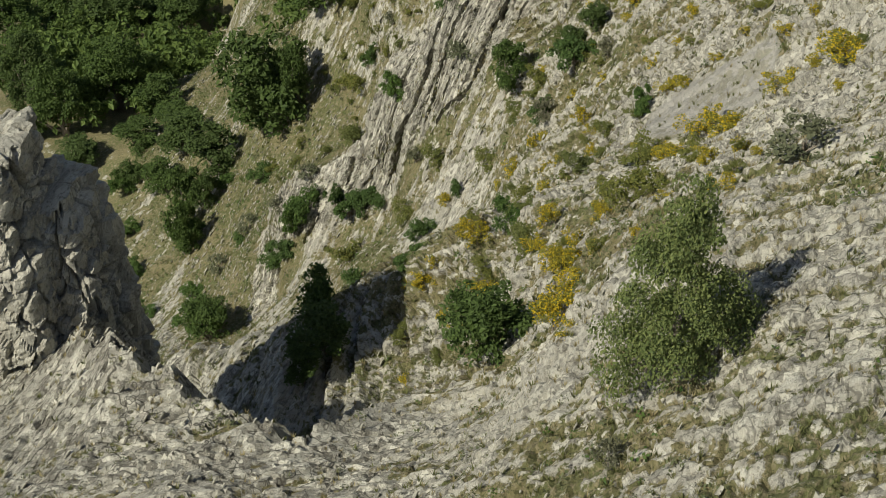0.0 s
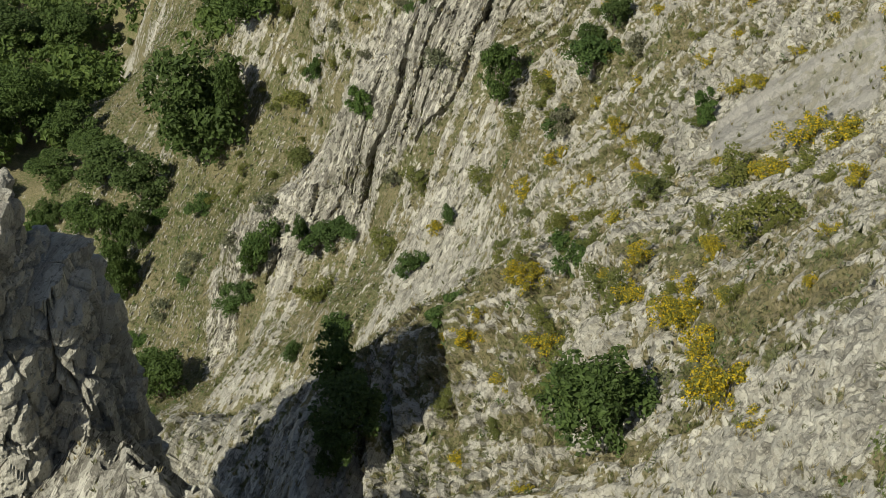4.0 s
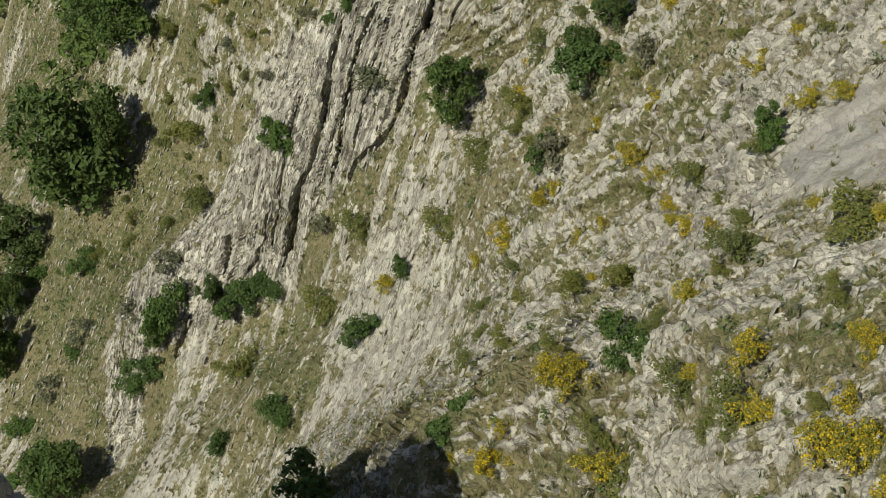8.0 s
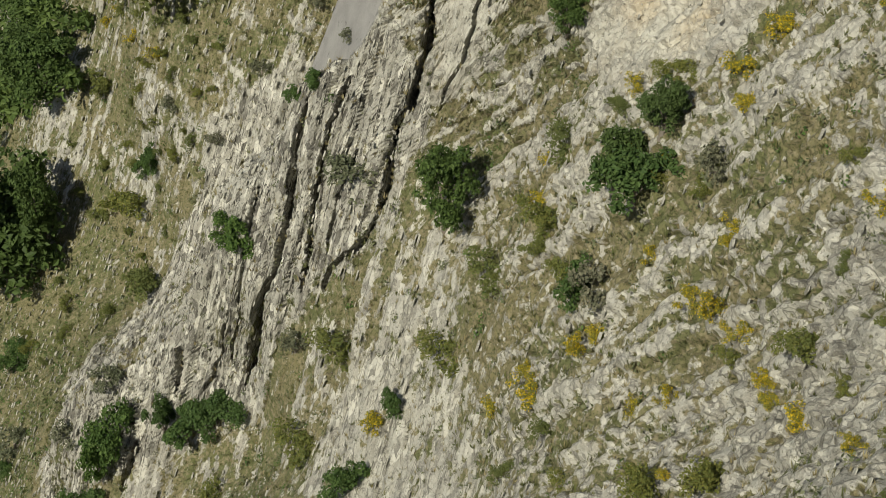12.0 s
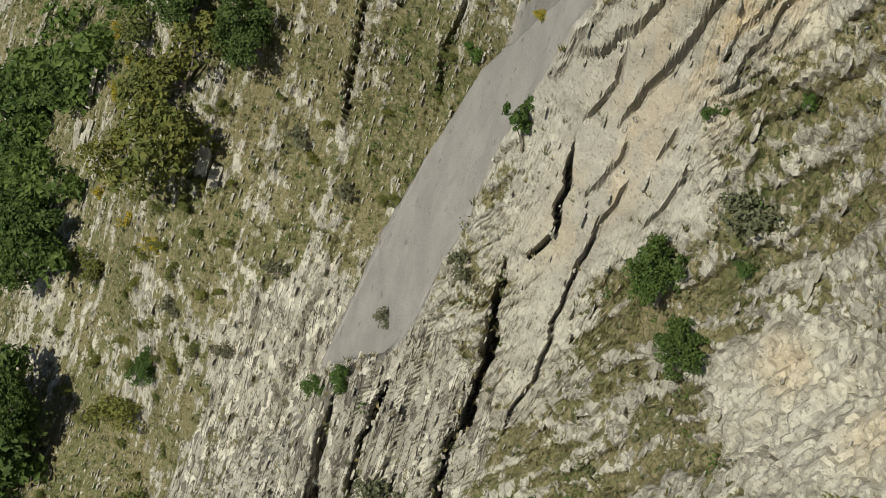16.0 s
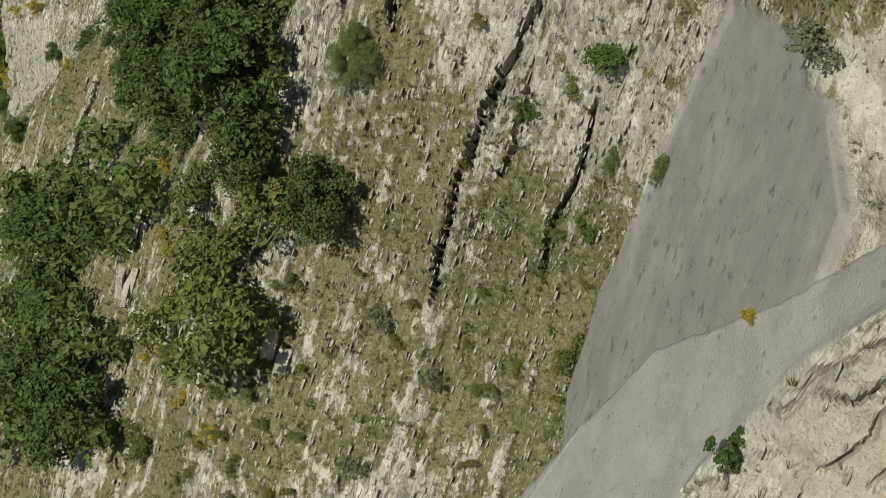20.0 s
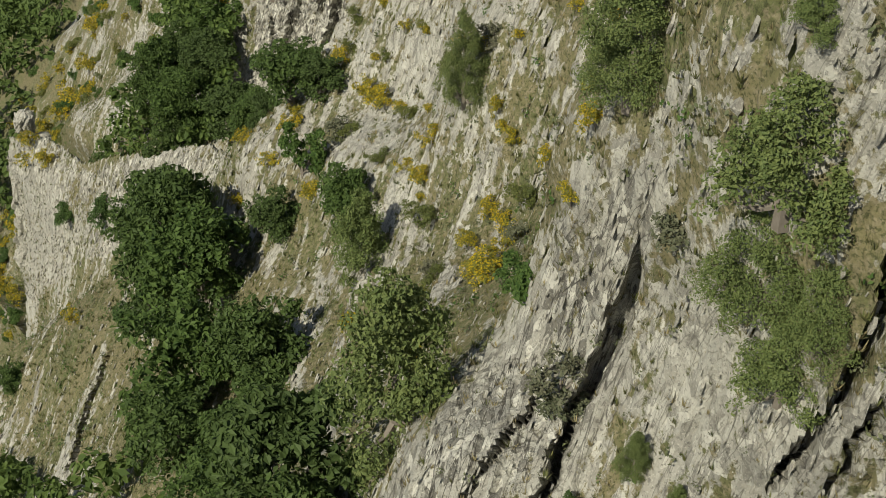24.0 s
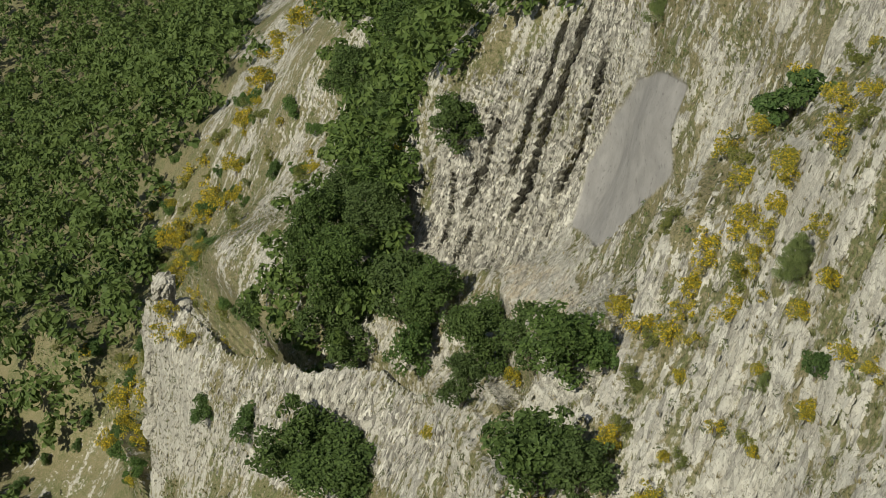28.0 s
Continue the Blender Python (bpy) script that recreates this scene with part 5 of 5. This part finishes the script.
def cushions(name, label, count, weight, seed, sprays, rad, material):
    p, r = scatter(count, weight, seed)
    n = count * sprays
    base = np.repeat(p, sprays, 0)
    s = np.repeat(r.uniform(0.5, 1.35, count), sprays) * rad
    v = r.normal(size=(n, 3))
    v[:, 2] = np.abs(v[:, 2])
    v /= np.linalg.norm(v, axis=1)[:, None]
    q = base + v * (s * r.uniform(0.6, 1.05, n))[:, None]
    nrm = v + r.normal(size=(n, 3)) * 0.5
    a = np.cross(nrm, r.normal(size=(n, 3)))
    a *= (s * 0.22 / np.linalg.norm(a, axis=1))[:, None]
    b = np.cross(a, v) * 0.8
    me = sheet(name, np.stack([q - a, q - b * 0.7, q + a, q + b], 1).reshape(-1, 3), np.arange(n * 4).reshape(-1, 4))
    me.materials.append(material)
    return tagged(new(name, me), label, "low shrub", kind="stuff")


OPEN = (1 - BARE) * np.clip(1 - 1.3 * zone_mask(GU, GW, "scar") - 0.85 * zone_mask(GU, GW, "ochre"), 0.02, 1)
tufts("grass", "olive-green grass tufts between the stones", 34000, OPEN * np.clip(COVER + 0.15, 0.04, 1), 301, 13, 0.24, 0.26, GRASS)
tufts("dry_grass", "straw-coloured dry grass tufts", 18000, OPEN * np.clip(0.9 - COVER, 0.1, 0.6), 302, 10, 0.20, 0.24, STRAW)
cushions("low_shrubs", "low grey-green cushion shrubs on the slope", 10000, OPEN * np.clip(COVER + 0.1, 0.03, 1), 303, 18, 0.32, HEATH)
cushions("green_cushions", "small fresh green cushion plants", 5200, OPEN * np.clip(COVER - 0.1, 0.01, 1) ** 2, 304, 18, 0.30, SHRUB)


def stone_shape(seed):
    """An angular broken stone about one metre long."""
    r = rng(seed)
    bm = bmesh.new()
    pts = r.normal(size=(11, 3))
    pts /= np.linalg.norm(pts, axis=1)[:, None]
    for q in pts * r.uniform(0.75, 1.0, 11)[:, None] * (0.55, 0.38, 0.34):
        bm.verts.new(q)
    hull = bmesh.ops.convex_hull(bm, input=bm.verts)
    bmesh.ops.delete(bm, geom=[g for g in hull["geom_interior"] if isinstance(g, bmesh.types.BMVert)], context="VERTS")
    me = bpy.data.meshes.new("stone")
    bm.to_mesh(me)
    bm.free()
    me.materials.append(ROCK)
    return me


STONES = [stone_shape(400 + k) for k in range(8)]


def stones(name, label, count, seed, small, large):
    p, r = scatter(count, (1 - BARE) * np.clip(1 - COVER, 0.25, 1), seed)
    verts, faces, at = [], [], 0
    shapes = []
    for me in STONES:
        co = np.empty(len(me.vertices) * 3, np.float32)
        me.vertices.foreach_get("co", co)
        shapes.append((co.reshape(-1, 3), np.array([q.vertices[:] for q in me.polygons])))
    which = r.integers(0, 8, count)
    size = small * (large / small) ** (r.uniform(0, 1, count) ** 2.2)
    e = r.uniform(0, math.tau, count)
    lie = np.array((DIP, STRIKE, BED)).T
    for k in range(count):
        co, fs = shapes[which[k]]
        ca, sa = math.cos(e[k]), math.sin(e[k])
        turned = (co * size[k]) @ np.array(((ca, -sa, 0), (sa, ca, 0), (0, 0, 1))) @ lie.T
        verts.append(turned + p[k] - np.array((0, 0, 0.16)) * size[k])
        faces.append(fs + at)
        at += len(co)
    me = sheet(name, np.concatenate(verts), np.concatenate(faces))
    me.materials.append(ROCK)
    return tagged(new(name, me), label, "stones", kind="stuff")


stones("loose_stones", "pale broken limestone lying among the grass", 13000, 305, 0.12, 0.46)
_p, _r = scatter(300, (1 - BARE) * np.clip(1.1 - COVER, 0.3, 1), 306)
for k in range(300):
    s = 0.55 + 0.8 * _r.uniform() ** 3
    ob = new("rock", STONES[k % 8])
    ob.parent = ground
    ob.matrix_basis = Matrix.Translation(_p[k]) @ Matrix((DIP, STRIKE, BED)).transposed().to_4x4() @ Matrix.Rotation(_r.uniform(-0.5, 0.5), 4, "Z") @ Matrix.Diagonal((s, s, s * 0.8, 1))


# ---- standing rocks ----
UP_BED = RISE / np.linalg.norm(RISE)
LIE = np.stack([np.array(BED), np.cross(UP_BED, np.array(BED)), UP_BED], 1)


def pillar(parent, x, y, foot, top, wide, deep, seed, lean=(0.0, 0.0), fine_top=0.3):
    """A column of limestone broken into angular blocks, with a ragged head."""
    foot = max(foot, top - 16)
    n, m = max(48, int(wide * 80)), max(24, int((top - foot) / 0.11))
    A, K = np.meshgrid(np.arange(n) / n * math.tau, np.linspace(0, 1, m))
    shape = (np.abs(np.cos(A)) ** 4 + np.abs(np.sin(A)) ** 4) ** -0.25
    fat = 1.1 - fine_top * K
    head = np.clip((1 - K) * (top - foot) / 0.5, 0.0, 1) ** 0.5
    p = np.stack([x + lean[0] * K + np.cos(A) * shape * wide * fat * head, y + lean[1] * K + np.sin(A) * shape * deep * fat * head, foot + (top - foot) * K], -1)
    out = np.stack([np.cos(A), np.sin(A), 0.1 + 0 * A], -1)
    q = p + seed * 13.7 + 0.07 * np.stack([grain(p, 1.0), grain(p + 9, 1.0), grain(p + 18, 1.0)], -1)
    axes = np.stack([q @ np.array(BED), q @ np.array(STRIKE), q @ np.array(DIP)], -1)
    size = min(1.0, wide / 1.7)
    slab, gap = cells(axes / np.array((1.7, 2.0, 3.0)) / size, seed)
    block, gap2 = cells(axes / np.array((0.8, 1.0, 1.1)) / size, seed + 5)
    chip, _ = cells(q / np.array((0.34, 0.34, 0.30)), seed + 7)
    h = size * (0.36 * slab - 0.6 * smooth(0.07, 0, gap) + 0.24 * block - 0.2 * smooth(0.06, 0, gap2)) + 0.06 * chip
    p = p + out * (h * head)[..., None]
    p[..., 2] += size * 0.5 * slab * smooth(0.6, 1.0, K)
    i = (np.arange(m - 1)[:, None] * n + np.arange(n)[None]).ravel()
    j = (np.arange(m - 1)[:, None] * n + (np.arange(n)[None] + 1) % n).ravel()
    return part("pillar", sheet("pillar", p.reshape(-1, 3), np.concatenate([np.stack([i, j, j + n], 1), np.stack([i, j + n, i + n], 1)])), ROCK, parent)


def blade_shape(seed):
    r = rng(seed)
    bm = bmesh.new()
    for k in range(5):
        a = math.tau * (k + 0.4 * r.uniform()) / 5
        for side in (-1, 1):
            e = r.uniform(0.75, 1.0)
            bm.verts.new((side * 0.13 * r.uniform(0.5, 1.0), math.cos(a) * 0.55 * e, math.sin(a) * 0.75 * e))
    hull = bmesh.ops.convex_hull(bm, input=bm.verts)
    bmesh.ops.delete(bm, geom=[g for g in hull["geom_interior"] if isinstance(g, bmesh.types.BMVert)], context="VERTS")
    me = bpy.data.meshes.new("rock_blade")
    bm.to_mesh(me)
    bm.free()
    me.materials.append(ROCK)
    return me


BLADES = [blade_shape(500 + k) for k in range(8)]


def pinnacle(label, x, y, z, high, wide):
    """Two or three tall blades of rock that lean together."""
    rock = tagged(new("rock_pinnacle"), label, "rock", "limestone pinnacles")
    rock.matrix_basis = Matrix.Translation((x, y, z))
    for k in range(int(_r.integers(2, 4))):
        ob = new("blade", BLADES[int(_r.integers(0, 8))])
        ob.parent = rock
        tall = high * (1.0, 0.72, 0.5)[k] * _r.uniform(0.85, 1.1)
        side = Vector(((0.0, 0.9, -0.8)[k] * wide, _r.normal() * 0.4, tall * 0.22))
        ob.matrix_basis = Matrix.Translation(side) @ Matrix(LIE.tolist()).to_4x4() @ Matrix.Rotation(_r.normal() * 0.12, 4, "X") @ Matrix.Diagonal((wide * 3.8, wide * 1.3, tall * 0.55, 1))
    return rock


def standing_rock(label, pillars, group=""):
    rock = tagged(new("rock_tower"), label, "rock", group)
    rock.matrix_basis = Matrix.Translation(Vector((pillars[0][0], pillars[0][1], pillars[0][2])))
    for q in pillars:
        pillar(rock, *q).matrix_basis = rock.matrix_basis.inverted()
    return rock


standing_rock("pale limestone tower split by a deep crack on the ridge", [
    (-16.4, -13.0, 116, 140.6, 2.6, 3.4, 1), (-11.9, -13.2, 116, 141.3, 2.0, 3.2, 2, (-0.3, 0.0)), (-9.4, -12.0, 114, 136.8, 1.8, 2.6, 3, (-0.5, 0.0))])
standing_rock("grey limestone spire with a leaning blade at the ridge's end", [
    (-55.6, 206.4, -26, 12.5, 2.0, 2.4, 5, (1.6, 0.0)), (-54.0, 206.0, -10, 20.3, 1.1, 1.5, 6, (1.0, 0.0)), (-51.6, 205.4, -8, 16.8, 1.3, 1.6, 7), (-49.0, 204.6, -8, 12.0, 1.5, 1.8, 8)])
_r = rng(77)
for x, y, z, high, wide in ((-16.0, 99.6, 83.3, 5.4, 0.5), (-20.4, 98.1, 76.6, 4.6, 0.5), (-15.2, 87.0, 86.5, 4.2, 0.6), (-21.4, 95.6, 74.8, 4.4, 0.6), (-20.5, 94.7, 75.7, 4.6, 0.5), (-19.3, 90.5, 77.1, 4.2, 0.45), (-10.6, 79.1, 85.6, 4.0, 0.8), (-33.2, 112.7, 56.2, 3.6, 0.7), (-30.9, 102.9, 58.3, 4.6, 0.8)):
    pinnacle("slender grey limestone pinnacle between bushes", x, y, z, high, wide)


# ---- upright blades of rock where the beds come out of the slope ----
def blade_weight():
    total = 0.22 * np.clip(1.1 - COVER, 0.3, 1) * (1 - BARE) * (1 - 0.7 * OPENED)
    for k, v in (("beds", 0.3), ("fins", 0.25), ("face", 0.5), ("spire", 1.0), ("wall_far", 0.9), ("striped", 0.6)):
        total = np.maximum(total, v * zone_mask(GU, GW, k))
    return total * (1 - BARE) + 1e-6


BLADE_WEIGHT = blade_weight()


def blades(name, label, count, seed):
    p, r = scatter(count, BLADE_WEIGHT, seed)
    verts, faces, at = [], [], 0
    shapes = []
    for me in BLADES:
        co = np.empty(len(me.vertices) * 3, np.float32)
        me.vertices.foreach_get("co", co)
        shapes.append((co.reshape(-1, 3), np.array([q.vertices[:] for q in me.polygons])))
    for k in range(count):
        co, fs = shapes[k % 8]
        s = r.uniform(0.5, 1.25, 3) * (0.22 + 0.30 * r.uniform() ** 2.5)
        verts.append((co * s) @ LIE.T + p[k] + r.normal(size=3) * 0.05)
        faces.append(fs + at)
        at += len(co)
    me = sheet(name, np.concatenate(verts), np.concatenate(faces))
    me.materials.append(ROCK)
    return tagged(new(name, me), label, "rocks", kind="stuff")


blades("rock_blades", "thin upright blades of grey limestone in rows", 34000, 311)
_p, _r = scatter(290, BLADE_WEIGHT, 312)
for k in range(290):
    s = 0.34 + 0.4 * _r.uniform() ** 2
    ob = new("rock_blade", BLADES[k % 8])
    ob.parent = ground
    ob.matrix_basis = Matrix.Translation(_p[k]) @ Matrix(LIE.tolist()).to_4x4() @ Matrix.Rotation(_r.normal() * 0.08, 4, "X") @ Matrix.Diagonal((s * 0.9, s, s * 1.1, 1))
